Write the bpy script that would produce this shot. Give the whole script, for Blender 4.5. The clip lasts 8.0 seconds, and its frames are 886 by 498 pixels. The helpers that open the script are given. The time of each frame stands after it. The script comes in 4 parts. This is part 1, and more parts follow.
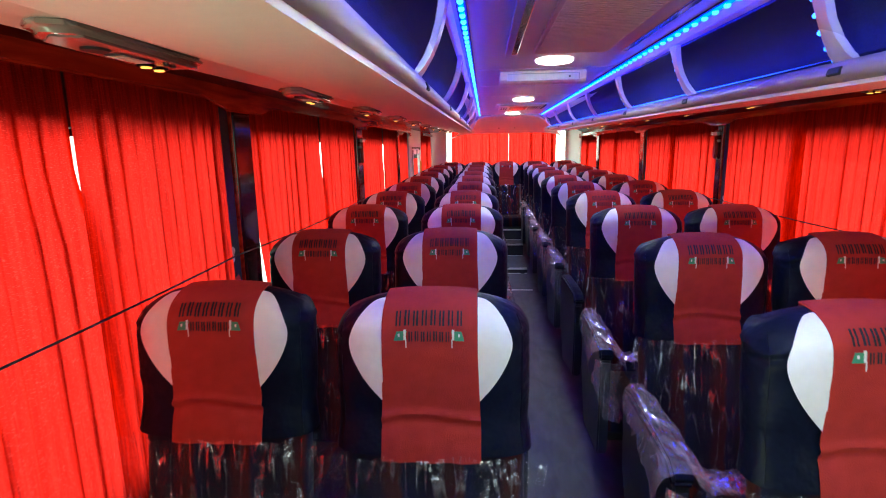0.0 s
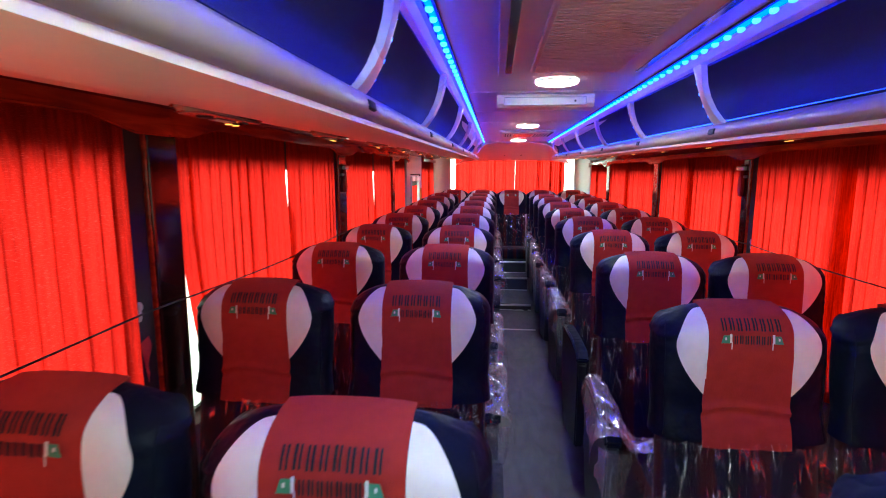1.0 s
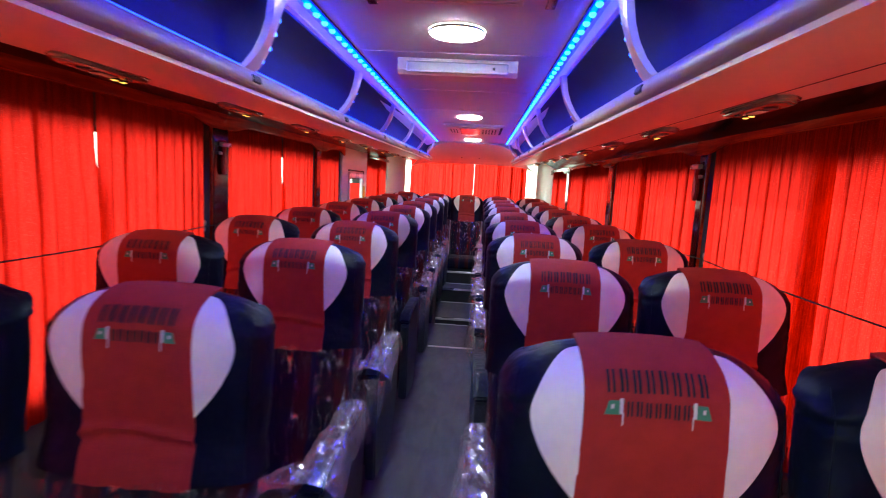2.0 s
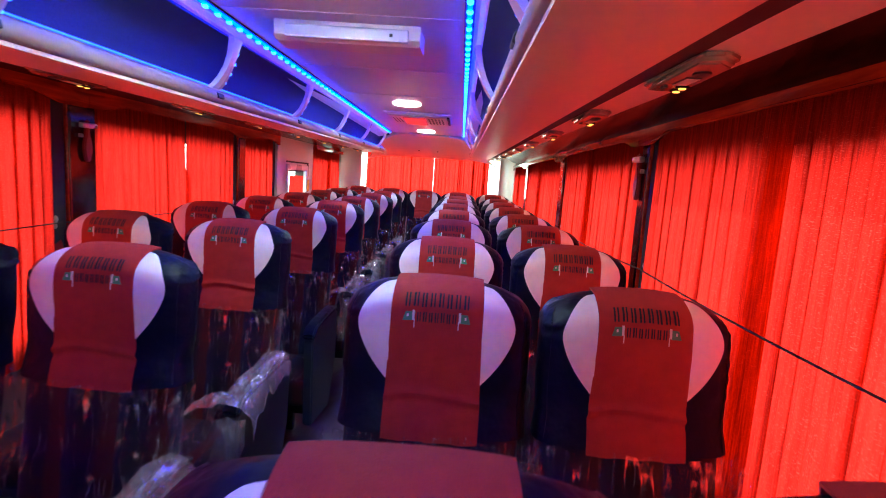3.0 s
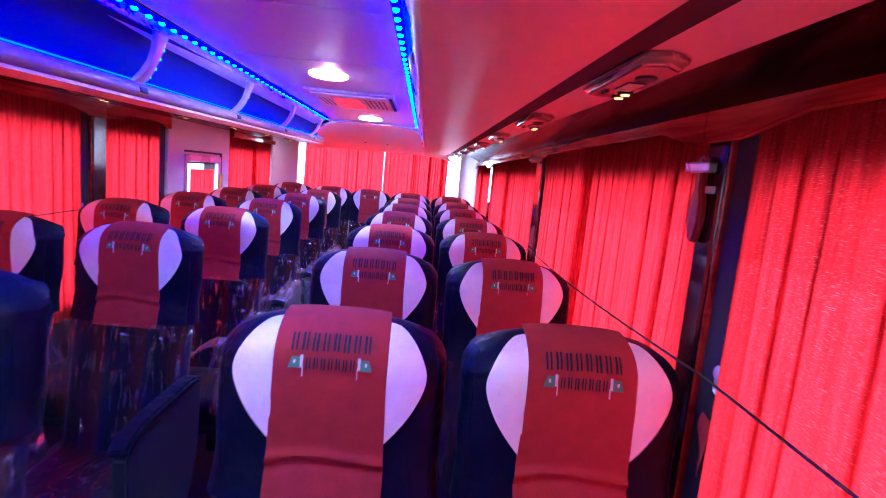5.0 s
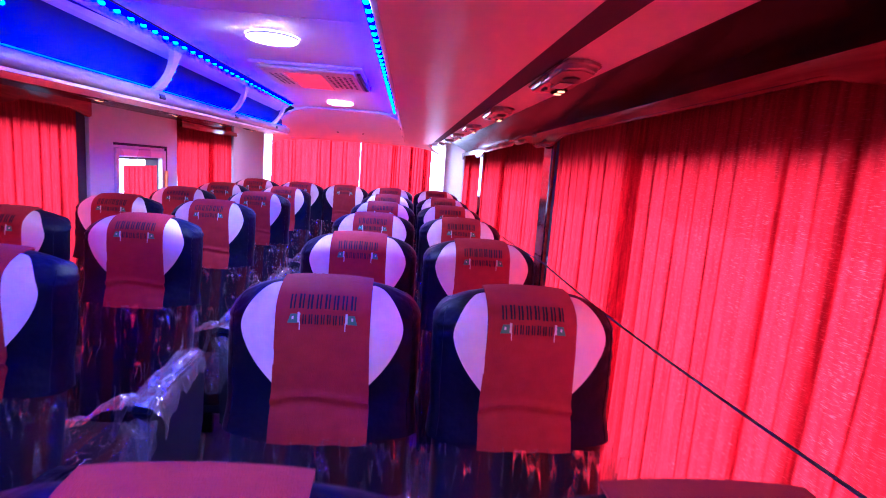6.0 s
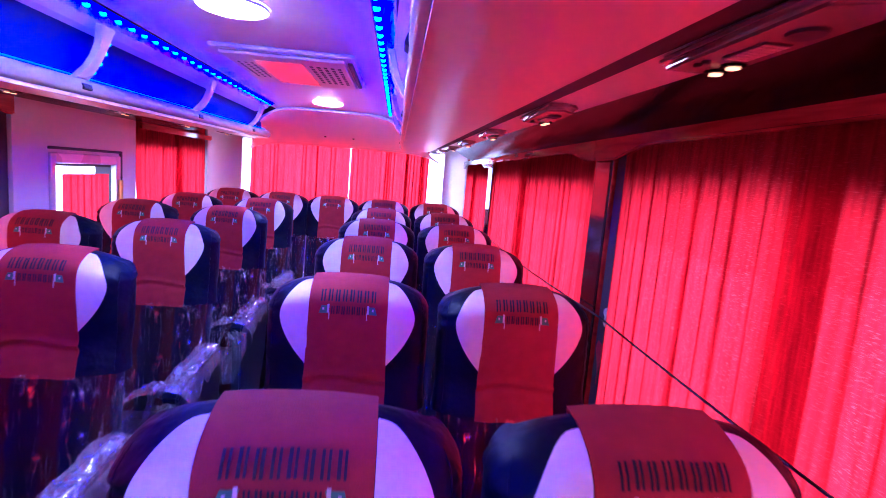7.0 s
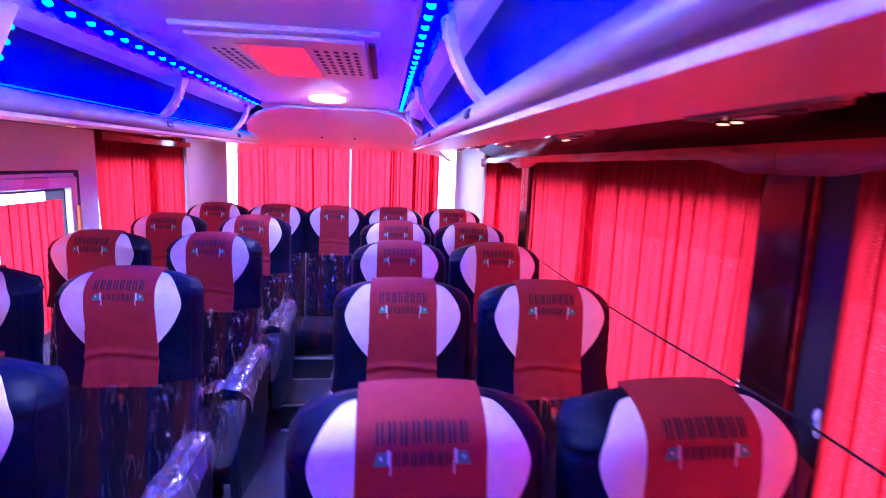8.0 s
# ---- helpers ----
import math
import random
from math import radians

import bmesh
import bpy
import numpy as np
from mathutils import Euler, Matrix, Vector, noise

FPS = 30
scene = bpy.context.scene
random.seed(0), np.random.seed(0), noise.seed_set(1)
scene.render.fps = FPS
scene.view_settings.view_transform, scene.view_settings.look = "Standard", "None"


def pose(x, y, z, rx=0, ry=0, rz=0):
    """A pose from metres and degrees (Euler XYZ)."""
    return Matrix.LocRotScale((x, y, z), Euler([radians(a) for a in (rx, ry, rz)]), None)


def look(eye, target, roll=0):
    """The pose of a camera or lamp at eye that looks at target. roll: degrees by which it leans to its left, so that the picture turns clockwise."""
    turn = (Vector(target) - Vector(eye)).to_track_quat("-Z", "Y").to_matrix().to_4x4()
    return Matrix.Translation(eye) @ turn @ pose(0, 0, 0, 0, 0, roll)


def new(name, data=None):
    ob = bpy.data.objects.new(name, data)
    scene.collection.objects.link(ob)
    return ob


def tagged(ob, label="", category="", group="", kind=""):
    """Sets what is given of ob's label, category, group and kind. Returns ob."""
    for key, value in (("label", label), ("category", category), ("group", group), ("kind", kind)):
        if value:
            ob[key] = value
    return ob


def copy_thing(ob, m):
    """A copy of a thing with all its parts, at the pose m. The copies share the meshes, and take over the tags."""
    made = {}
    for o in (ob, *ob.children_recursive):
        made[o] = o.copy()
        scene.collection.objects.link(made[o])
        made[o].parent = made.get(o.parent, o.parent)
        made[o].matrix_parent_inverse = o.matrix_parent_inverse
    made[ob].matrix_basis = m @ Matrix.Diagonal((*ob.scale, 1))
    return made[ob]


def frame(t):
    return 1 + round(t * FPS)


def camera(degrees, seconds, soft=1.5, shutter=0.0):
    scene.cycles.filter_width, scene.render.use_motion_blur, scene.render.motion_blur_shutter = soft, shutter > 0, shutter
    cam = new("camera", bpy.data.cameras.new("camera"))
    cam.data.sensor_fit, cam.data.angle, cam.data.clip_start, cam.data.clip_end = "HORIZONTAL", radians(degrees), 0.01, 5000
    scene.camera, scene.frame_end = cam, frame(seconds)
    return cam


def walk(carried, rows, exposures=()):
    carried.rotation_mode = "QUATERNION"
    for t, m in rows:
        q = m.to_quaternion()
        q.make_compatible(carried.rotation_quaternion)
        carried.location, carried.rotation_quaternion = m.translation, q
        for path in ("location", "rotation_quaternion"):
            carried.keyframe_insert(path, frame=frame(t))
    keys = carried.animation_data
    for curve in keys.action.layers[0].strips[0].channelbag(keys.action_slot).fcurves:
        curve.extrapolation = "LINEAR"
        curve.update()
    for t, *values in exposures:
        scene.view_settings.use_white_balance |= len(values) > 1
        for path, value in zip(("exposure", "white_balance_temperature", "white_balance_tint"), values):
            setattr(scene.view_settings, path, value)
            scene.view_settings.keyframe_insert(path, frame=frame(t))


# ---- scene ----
cam = camera(80.26, 8.0, soft=1.0, shutter=0.3)
PATH = [
    (0.0, (-0.346, 1.332, 1.559), (-0.508, 3.289, 1.182), -1.1),
    (0.5, (-0.302, 1.524, 1.577), (-0.504, 3.485, 1.239), -0.5),
    (1.0, (-0.249, 1.747, 1.591), (-0.448, 3.717, 1.303), 0.1),
    (1.5, (-0.106, 2.018, 1.572), (-0.253, 3.997, 1.319), 1.3),
    (2.0, (0.124, 2.358, 1.480), (-0.000, 4.339, 1.233), 3.0),
    (2.2, (0.200, 2.443, 1.481), (0.118, 4.424, 1.218), 3.3),
    (3.3, (0.460, 2.912, 1.489), (0.429, 4.895, 1.231), 4.1),
    (3.5, (0.464, 3.008, 1.486), (0.477, 4.990, 1.220), 4.0),
    (4.0, (0.551, 3.236, 1.490), (0.607, 5.218, 1.225), 4.3),
    (4.5, (0.517, 3.437, 1.525), (0.624, 5.416, 1.261), 5.5),
    (4.7, (0.522, 3.570, 1.542), (0.602, 5.551, 1.280), 5.6),
    (5.8, (0.573, 4.269, 1.550), (0.717, 6.240, 1.247), 3.9),
    (6.0, (0.564, 4.373, 1.543), (0.712, 6.346, 1.250), 4.1),
    (6.5, (0.515, 4.640, 1.597), (0.695, 6.614, 1.326), 4.5),
    (7.0, (0.501, 4.938, 1.578), (0.692, 6.911, 1.309), 4.7),
    (7.5, (0.496, 5.272, 1.578), (0.685, 7.243, 1.293), 4.1),
    (8.0, (0.331, 5.550, 1.656), (0.556, 7.513, 1.349), 2.1),
]
EXPOSURES = [
    (0.0, -0.07, 6250, -32), (2.2, 0.01, 6350, -33), (3.5, 0.32, 5400, -28), (4.0, 0.42, 4700, 4), (4.5, 0.49, 4480, 16), (6.0, 0.48, 4350, 38), (8.0, 0.45, 4220, 48),
]
walk(cam, [(t, look(eye, target, roll)) for t, eye, target, roll in PATH], EXPOSURES)

# ---- world and light ----
world = bpy.data.worlds.new("sky")
scene.world = world
world.use_nodes = True
wn = world.node_tree
sky = wn.nodes.new("ShaderNodeTexSky")
sky.sky_type, sky.sun_disc = "NISHITA", False
sky.sun_elevation, sky.sun_rotation = radians(49), radians(99)
wn.nodes["Background"].inputs[1].default_value = 0.12
wn.links.new(sky.outputs[0], wn.nodes["Background"].inputs[0])
sun = new("sun", bpy.data.lights.new("sun", "SUN"))
sun.data.energy, sun.data.angle, sun.data.color = 4.6, radians(0.5), (1.0, 0.94, 0.86)
sun.matrix_world = look((6, 4, 7), (0, 5, 0))

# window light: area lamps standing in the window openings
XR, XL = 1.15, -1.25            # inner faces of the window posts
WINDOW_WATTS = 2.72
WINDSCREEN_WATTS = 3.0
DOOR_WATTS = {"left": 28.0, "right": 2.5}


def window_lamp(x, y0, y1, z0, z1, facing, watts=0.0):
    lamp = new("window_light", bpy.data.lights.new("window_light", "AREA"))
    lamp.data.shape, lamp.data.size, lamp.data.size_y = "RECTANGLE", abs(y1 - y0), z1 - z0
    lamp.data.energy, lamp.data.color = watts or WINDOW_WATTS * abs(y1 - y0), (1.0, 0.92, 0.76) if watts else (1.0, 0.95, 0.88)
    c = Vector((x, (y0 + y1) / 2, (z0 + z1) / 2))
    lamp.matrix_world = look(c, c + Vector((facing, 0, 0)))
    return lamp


# ---- materials ----
def material(name, color, rough=0.5, metal=0.0, noise_scale=40.0, vary=0.12, bump=0.05, bump_scale=300.0, coat=0.0, large=3.0, sheen=0.0, spec=0.5, bump_depth=0.002):
    m = bpy.data.materials.new(name)
    m.use_nodes = True
    n, l = m.node_tree.nodes, m.node_tree.links
    b = n["Principled BSDF"]
    tc = n.new("ShaderNodeTexCoord")
    fine, wide = n.new("ShaderNodeTexNoise"), n.new("ShaderNodeTexNoise")
    fine.inputs["Scale"].default_value, wide.inputs["Scale"].default_value = noise_scale, large
    fine.inputs["Detail"].default_value = 4
    add = n.new("ShaderNodeMath")
    add.operation = "ADD"
    for t in (fine, wide):
        l.new(tc.outputs["Object"], t.inputs["Vector"])
    l.new(fine.outputs["Fac"], add.inputs[0])
    l.new(wide.outputs["Fac"], add.inputs[1])
    ramp = n.new("ShaderNodeMapRange")
    ramp.inputs["From Min"].default_value, ramp.inputs["From Max"].default_value = 0.6, 1.4
    ramp.inputs["To Min"].default_value, ramp.inputs["To Max"].default_value = 1 - vary, 1 + vary
    l.new(add.outputs[0], ramp.inputs["Value"])
    mul = n.new("ShaderNodeVectorMath")
    mul.operation = "SCALE"
    mul.inputs[0].default_value = color
    l.new(ramp.outputs[0], mul.inputs["Scale"])
    l.new(mul.outputs[0], b.inputs["Base Color"])
    rr = n.new("ShaderNodeMapRange")
    rr.inputs["To Min"].default_value, rr.inputs["To Max"].default_value = max(rough - 0.08, 0.02), min(rough + 0.1, 1)
    l.new(wide.outputs["Fac"], rr.inputs["Value"])
    l.new(rr.outputs[0], b.inputs["Roughness"])
    b.inputs["Metallic"].default_value = metal
    b.inputs["Coat Weight"].default_value = coat
    b.inputs["Coat Roughness"].default_value = 0.06
    b.inputs["Specular IOR Level"].default_value = spec
    b.inputs["Sheen Weight"].default_value = sheen
    if bump:
        g = n.new("ShaderNodeTexNoise")
        g.inputs["Scale"].default_value = bump_scale
        l.new(tc.outputs["Object"], g.inputs["Vector"])
        bp = n.new("ShaderNodeBump")
        bp.inputs["Strength"].default_value, bp.inputs["Distance"].default_value = min(bump * 6, 1), bump_depth
        l.new(g.outputs["Fac"], bp.inputs["Height"])
        l.new(bp.outputs[0], b.inputs["Normal"])
    return m


def emitter(name, color, strength):
    m = bpy.data.materials.new(name)
    m.use_nodes = True
    b = m.node_tree.nodes["Principled BSDF"]
    b.inputs["Base Color"].default_value = (*color, 1)
    b.inputs["Emission Color"].default_value = (*color, 1)
    b.inputs["Emission Strength"].default_value = strength
    return m


def curtain_material():
    m = bpy.data.materials.new("curtain_cloth")
    m.use_nodes = True
    n, l = m.node_tree.nodes, m.node_tree.links
    n.remove(n["Principled BSDF"])
    out = n["Material Output"]
    tc = n.new("ShaderNodeTexCoord")
    mp = n.new("ShaderNodeMapping")
    mp.inputs["Scale"].default_value = (60, 60, 3)
    streak, weave = n.new("ShaderNodeTexNoise"), n.new("ShaderNodeTexNoise")
    streak.inputs["Scale"].default_value, streak.inputs["Detail"].default_value = 1.0, 5
    weave.inputs["Scale"].default_value = 420
    l.new(tc.outputs["Object"], mp.inputs[0])
    l.new(mp.outputs[0], streak.inputs["Vector"])
    l.new(tc.outputs["Object"], weave.inputs["Vector"])
    mp2 = n.new("ShaderNodeMapping")
    mp2.inputs["Scale"].default_value = (330, 330, 9)
    slub = n.new("ShaderNodeTexNoise")
    slub.inputs["Scale"].default_value, slub.inputs["Detail"].default_value = 1.0, 2
    l.new(tc.outputs["Object"], mp2.inputs[0])
    l.new(mp2.outputs[0], slub.inputs["Vector"])
    mix = n.new("ShaderNodeMath")
    mix.operation = "MULTIPLY_ADD"
    mix.inputs[1].default_value = 0.30
    dark = n.new("ShaderNodeMath")
    dark.operation = "MULTIPLY_ADD"
    dark.inputs[1].default_value, dark.inputs[2].default_value = 1.10, -0.40
    l.new(slub.outputs["Fac"], dark.inputs[0])
    l.new(dark.outputs[0], mix.inputs[2])
    l.new(weave.outputs["Fac"], mix.inputs[0])
    add = n.new("ShaderNodeMath")
    l.new(mix.outputs[0], add.inputs[0])
    l.new(streak.outputs["Fac"], add.inputs[1])
    ramp = n.new("ShaderNodeValToRGB")
    ramp.color_ramp.elements[0].position, ramp.color_ramp.elements[1].position = 0.45, 1.0
    ramp.color_ramp.elements[0].color = (0.34, 0.006, 0.008, 1)
    ramp.color_ramp.elements[1].color = (0.84, 0.013, 0.016, 1)
    l.new(add.outputs[0], ramp.inputs[0])
    mp3 = n.new("ShaderNodeMapping")
    mp3.inputs["Scale"].default_value = (150, 150, 620)
    dash = n.new("ShaderNodeTexNoise")
    dash.inputs["Scale"].default_value, dash.inputs["Detail"].default_value = 1.0, 1
    l.new(tc.outputs["Object"], mp3.inputs[0])
    l.new(mp3.outputs[0], dash.inputs["Vector"])
    open_weave = n.new("ShaderNodeMapRange")
    open_weave.inputs["From Min"].default_value, open_weave.inputs["From Max"].default_value = 0.58, 0.78
    open_weave.inputs["To Max"].default_value = 0.7
    l.new(dash.outputs["Fac"], open_weave.inputs["Value"])
    tone = n.new("ShaderNodeMix")
    tone.data_type = "RGBA"
    tone.inputs["B"].default_value = (1.0, 0.10, 0.10, 1)
    l.new(open_weave.outputs[0], tone.inputs["Factor"])
    l.new(ramp.outputs[0], tone.inputs["A"])
    d, t = n.new("ShaderNodeBsdfDiffuse"), n.new("ShaderNodeBsdfTranslucent")
    l.new(ramp.outputs[0], d.inputs["Color"])
    l.new(tone.outputs["Result"], t.inputs["Color"])
    s = n.new("ShaderNodeMixShader")
    s.inputs[0].default_value = 0.76
    l.new(d.outputs[0], s.inputs[1])
    l.new(t.outputs[0], s.inputs[2])
    l.new(s.outputs[0], out.inputs["Surface"])
    return m


def plastic_film(name, haze, tint, gloss, rough, relief, width, sheen):
    m = bpy.data.materials.new(name)
    m.use_nodes = True
    n, l = m.node_tree.nodes, m.node_tree.links
    n.remove(n["Principled BSDF"])
    out = n["Material Output"]
    tc = n.new("ShaderNodeTexCoord")
    nz = n.new("ShaderNodeTexNoise")
    nz.inputs["Scale"].default_value, nz.inputs["Detail"].default_value = 18, 5
    l.new(tc.outputs["Object"], nz.inputs["Vector"])
    mp = n.new("ShaderNodeMapping")
    mp.inputs["Scale"].default_value = (38, 18, 4.5)
    l.new(tc.outputs["Object"], mp.inputs[0])
    wrinkle = n.new("ShaderNodeTexNoise")
    wrinkle.inputs["Scale"].default_value, wrinkle.inputs["Detail"].default_value = 1.0, 1.5
    l.new(mp.outputs[0], wrinkle.inputs["Vector"])
    h = n.new("ShaderNodeMath")
    l.new(wrinkle.outputs["Fac"], h.inputs[0])
    l.new(nz.outputs["Fac"], h.inputs[1])
    bp = n.new("ShaderNodeBump")
    bp.inputs["Strength"].default_value, bp.inputs["Distance"].default_value = relief, 0.02
    l.new(h.outputs[0], bp.inputs["Height"])
    # streak glints painted in: crease lines mixed paler and more reflective
    crease = n.new("ShaderNodeMath")
    crease.operation = "SUBTRACT"
    crease.inputs[1].default_value = 0.5
    l.new(wrinkle.outputs["Fac"], crease.inputs[0])
    near = n.new("ShaderNodeMath")
    near.operation = "ABSOLUTE"
    l.new(crease.outputs[0], near.inputs[0])
    line = n.new("ShaderNodeMapRange")
    line.inputs["From Min"].default_value, line.inputs["From Max"].default_value = 0.0, width
    line.inputs["To Min"].default_value, line.inputs["To Max"].default_value = 1.0, 0.0
    l.new(near.outputs[0], line.inputs["Value"])
    some = n.new("ShaderNodeMapRange")
    some.inputs["From Min"].default_value, some.inputs["From Max"].default_value = 0.42, 0.62
    l.new(nz.outputs["Fac"], some.inputs["Value"])
    ridge = n.new("ShaderNodeMath")
    ridge.operation = "MULTIPLY"
    l.new(line.outputs[0], ridge.inputs[0])
    l.new(some.outputs[0], ridge.inputs[1])
    tr, gl, df = n.new("ShaderNodeBsdfTransparent"), n.new("ShaderNodeBsdfGlossy"), n.new("ShaderNodeBsdfDiffuse")
    gl.inputs["Roughness"].default_value = rough
    gl.inputs["Color"].default_value = (0.9, 0.9, 1, 1)
    df.inputs["Color"].default_value = (*tint, 1)
    l.new(bp.outputs[0], gl.inputs["Normal"])
    l.new(bp.outputs[0], df.inputs["Normal"])
    a, b = n.new("ShaderNodeMixShader"), n.new("ShaderNodeMixShader")
    for amount, base, node in ((0.10 + haze, haze, a), (gloss, sheen, b)):
        k = n.new("ShaderNodeMath")
        k.operation = "MULTIPLY_ADD"
        k.inputs[1].default_value, k.inputs[2].default_value = amount, base
        l.new(ridge.outputs[0], k.inputs[0])
        l.new(k.outputs[0], node.inputs[0])
    l.new(tr.outputs[0], a.inputs[1])
    l.new(df.outputs[0], a.inputs[2])
    l.new(a.outputs[0], b.inputs[1])
    l.new(gl.outputs[0], b.inputs[2])
    l.new(b.outputs[0], out.inputs["Surface"])
    return m


def striped_velour():
    m = material("striped_velour", (0.05, 0.02, 0.05), 0.9, sheen=0.05, spec=0.2)
    n, l = m.node_tree.nodes, m.node_tree.links
    tc = n.new("ShaderNodeTexCoord")
    sep = n.new("ShaderNodeSeparateXYZ")
    l.new(tc.outputs["Object"], sep.inputs[0])
    nz = n.new("ShaderNodeTexNoise")
    nz.inputs["Scale"].default_value = 7
    l.new(tc.outputs["Object"], nz.inputs["Vector"])
    wob = n.new("ShaderNodeMath")
    wob.operation = "MULTIPLY_ADD"
    wob.inputs[1].default_value = 0.05
    l.new(nz.outputs["Fac"], wob.inputs[0])
    l.new(sep.outputs["X"], wob.inputs[2])
    fr = n.new("ShaderNodeMath")
    fr.operation = "MULTIPLY"
    fr.inputs[1].default_value = 7.5
    l.new(wob.outputs[0], fr.inputs[0])
    f2 = n.new("ShaderNodeMath")
    f2.operation = "FRACT"
    l.new(fr.outputs[0], f2.inputs[0])
    ramp = n.new("ShaderNodeValToRGB")
    r = ramp.color_ramp
    r.elements[0].color, r.elements[1].color = (0.004, 0.005, 0.016, 1), (0.004, 0.005, 0.014, 1)
    for pos, c in ((0.30, (0.009, 0.004, 0.015, 1)), (0.42, (0.030, 0.004, 0.007, 1)), (0.66, (0.042, 0.006, 0.007, 1)), (0.74, (0.007, 0.008, 0.032, 1))):
        r.elements.new(pos).color = c
    l.new(f2.outputs[0], ramp.inputs[0])
    l.new(ramp.outputs[0], n["Principled BSDF"].inputs["Base Color"])
    return m


def grained(name, dark, light, rough, scale, coat=0.0, spec=0.5, bump=0.05):
    """A wood-grain print along y."""
    m = material(name, light, rough, coat=coat, spec=spec, bump=bump)
    n, l = m.node_tree.nodes, m.node_tree.links
    tc = n.new("ShaderNodeTexCoord")
    mp = n.new("ShaderNodeMapping")
    mp.inputs["Scale"].default_value = scale
    nz = n.new("ShaderNodeTexNoise")
    nz.inputs["Scale"].default_value, nz.inputs["Detail"].default_value, nz.inputs["Distortion"].default_value = 1.0, 7, 0.6
    l.new(tc.outputs["Object"], mp.inputs[0])
    l.new(mp.outputs[0], nz.inputs["Vector"])
    ramp = n.new("ShaderNodeValToRGB")
    ramp.color_ramp.elements[0].position, ramp.color_ramp.elements[1].position = 0.35, 0.68
    ramp.color_ramp.elements[0].color, ramp.color_ramp.elements[1].color = (*dark, 1), (*light, 1)
    l.new(nz.outputs["Fac"], ramp.inputs[0])
    l.new(ramp.outputs[0], n["Principled BSDF"].inputs["Base Color"])
    return m


LEATHER = material("black_leatherette", (0.0045, 0.0065, 0.018), 0.42, bump=0.12, bump_scale=24, vary=0.25, spec=0.09, bump_depth=0.007)
WHITE_LEATHER = material("white_leatherette", (0.76, 0.73, 0.72), 0.5, bump=0.08, bump_scale=26, vary=0.06, bump_depth=0.004)
RED_CLOTH = material("red_cover_cloth", (0.34, 0.026, 0.024), 0.72, bump=0.1, bump_scale=500, vary=0.14, spec=0.2)
STRAP = material("red_tie_cloth", (0.62, 0.05, 0.06), 0.7, bump=0.1, bump_scale=500, vary=0.14, spec=0.2)
VELOUR = striped_velour()
FILM = plastic_film("clear_plastic_film", 0.010, (0.66, 0.68, 0.80), 0.62, 0.08, 0.9, 0.050, 0.018)
BAG = plastic_film("hazy_plastic_bag", 0.17, (0.78, 0.80, 0.95), 0.55, 0.12, 0.30, 0.10, 0.13)
PANEL = material("glossy_cream_panel", (0.36, 0.30, 0.24), 0.12, vary=0.05, bump=0.0, coat=0.5)
SHADED_FACE = material("shaded_cream_faceplate", (0.20, 0.15, 0.13), 0.22, vary=0.06, bump=0.0)
CREAM = material("cream_moulded_plastic", (0.76, 0.68, 0.58), 0.42, bump=0.03, vary=0.04)
CEILING = material("ceiling_panel_grey", (0.74, 0.71, 0.72), 0.45, bump=0.03, vary=0.04)
WHITE_ABS = material("white_moulded_plastic", (0.70, 0.68, 0.68), 0.35, vary=0.04)
SILVER = material("silver_painted_plastic", (0.66, 0.64, 0.67), 0.26, metal=0.2, vary=0.05, bump=0.0)
LIP = material("grey_lip_plastic", (0.32, 0.275, 0.235), 0.38, spec=0.35, vary=0.05, bump=0.0)
NAVY = material("navy_carpet", (0.012, 0.016, 0.115), 0.9, bump=0.3, bump_scale=700, vary=0.3, noise_scale=160)
TRIM = grained("red_wood_print_trim", (0.26, 0.012, 0.006), (0.60, 0.036, 0.016), 0.10, (34, 3.0, 34), spec=0.35, bump=0.0)
POSTS = grained("dark_wood_post", (0.010, 0.003, 0.003), (0.055, 0.009, 0.006), 0.10, (24, 24, 2.5), spec=0.7, bump=0.0)
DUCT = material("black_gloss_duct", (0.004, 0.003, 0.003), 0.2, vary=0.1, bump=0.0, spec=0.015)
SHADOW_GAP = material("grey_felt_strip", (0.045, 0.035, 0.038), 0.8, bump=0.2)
FLOOR = grained("grey_vinyl_floor", (0.055, 0.055, 0.072), (0.095, 0.094, 0.115), 0.48, (14, 5, 8))
ALU = material("aluminium_nosing", (0.78, 0.78, 0.76), 0.28, metal=1.0, noise_scale=90, vary=0.12)
POLISHED = material("polished_metal", (0.80, 0.80, 0.82), 0.10, metal=1.0, vary=0.05, bump=0.0)
RUBBER = material("black_rubber", (0.018, 0.018, 0.02), 0.6, bump=0.1)
GREYPLASTIC = material("dark_grey_arm_plastic", (0.022, 0.026, 0.040), 0.4, bump=0.1)
CURTAIN = curtain_material()
LAMP = emitter("lamp_glow", (1.0, 0.96, 0.98), 88.0)
BLUE = emitter("blue_halo_glow", (0.0006, 0.0022, 1.0), 78.0)
BLUE_CORE = emitter("blue_led_glow", (0.045, 0.15, 1.0), 9.0)
BLUE_DOT = emitter("blue_bracket_light", (0.04, 0.13, 1.0), 9.0)
BLUE_SPILL = emitter("blue_spill_glow", (0.02, 0.05, 1.0), 7.0)
AMBER = emitter("amber_reading_glow", (1.0, 0.40, 0.09), 2.4)
GLOSS = material("glossy_cream_film", (0.55, 0.48, 0.44), 0.2, vary=0.06, bump=0.04, bump_scale=25, coat=0.35)
GLASS = bpy.data.materials.new("window_glass")
GLASS.use_nodes = True
GLASS.node_tree.nodes["Principled BSDF"].inputs["Transmission Weight"].default_value = 1.0
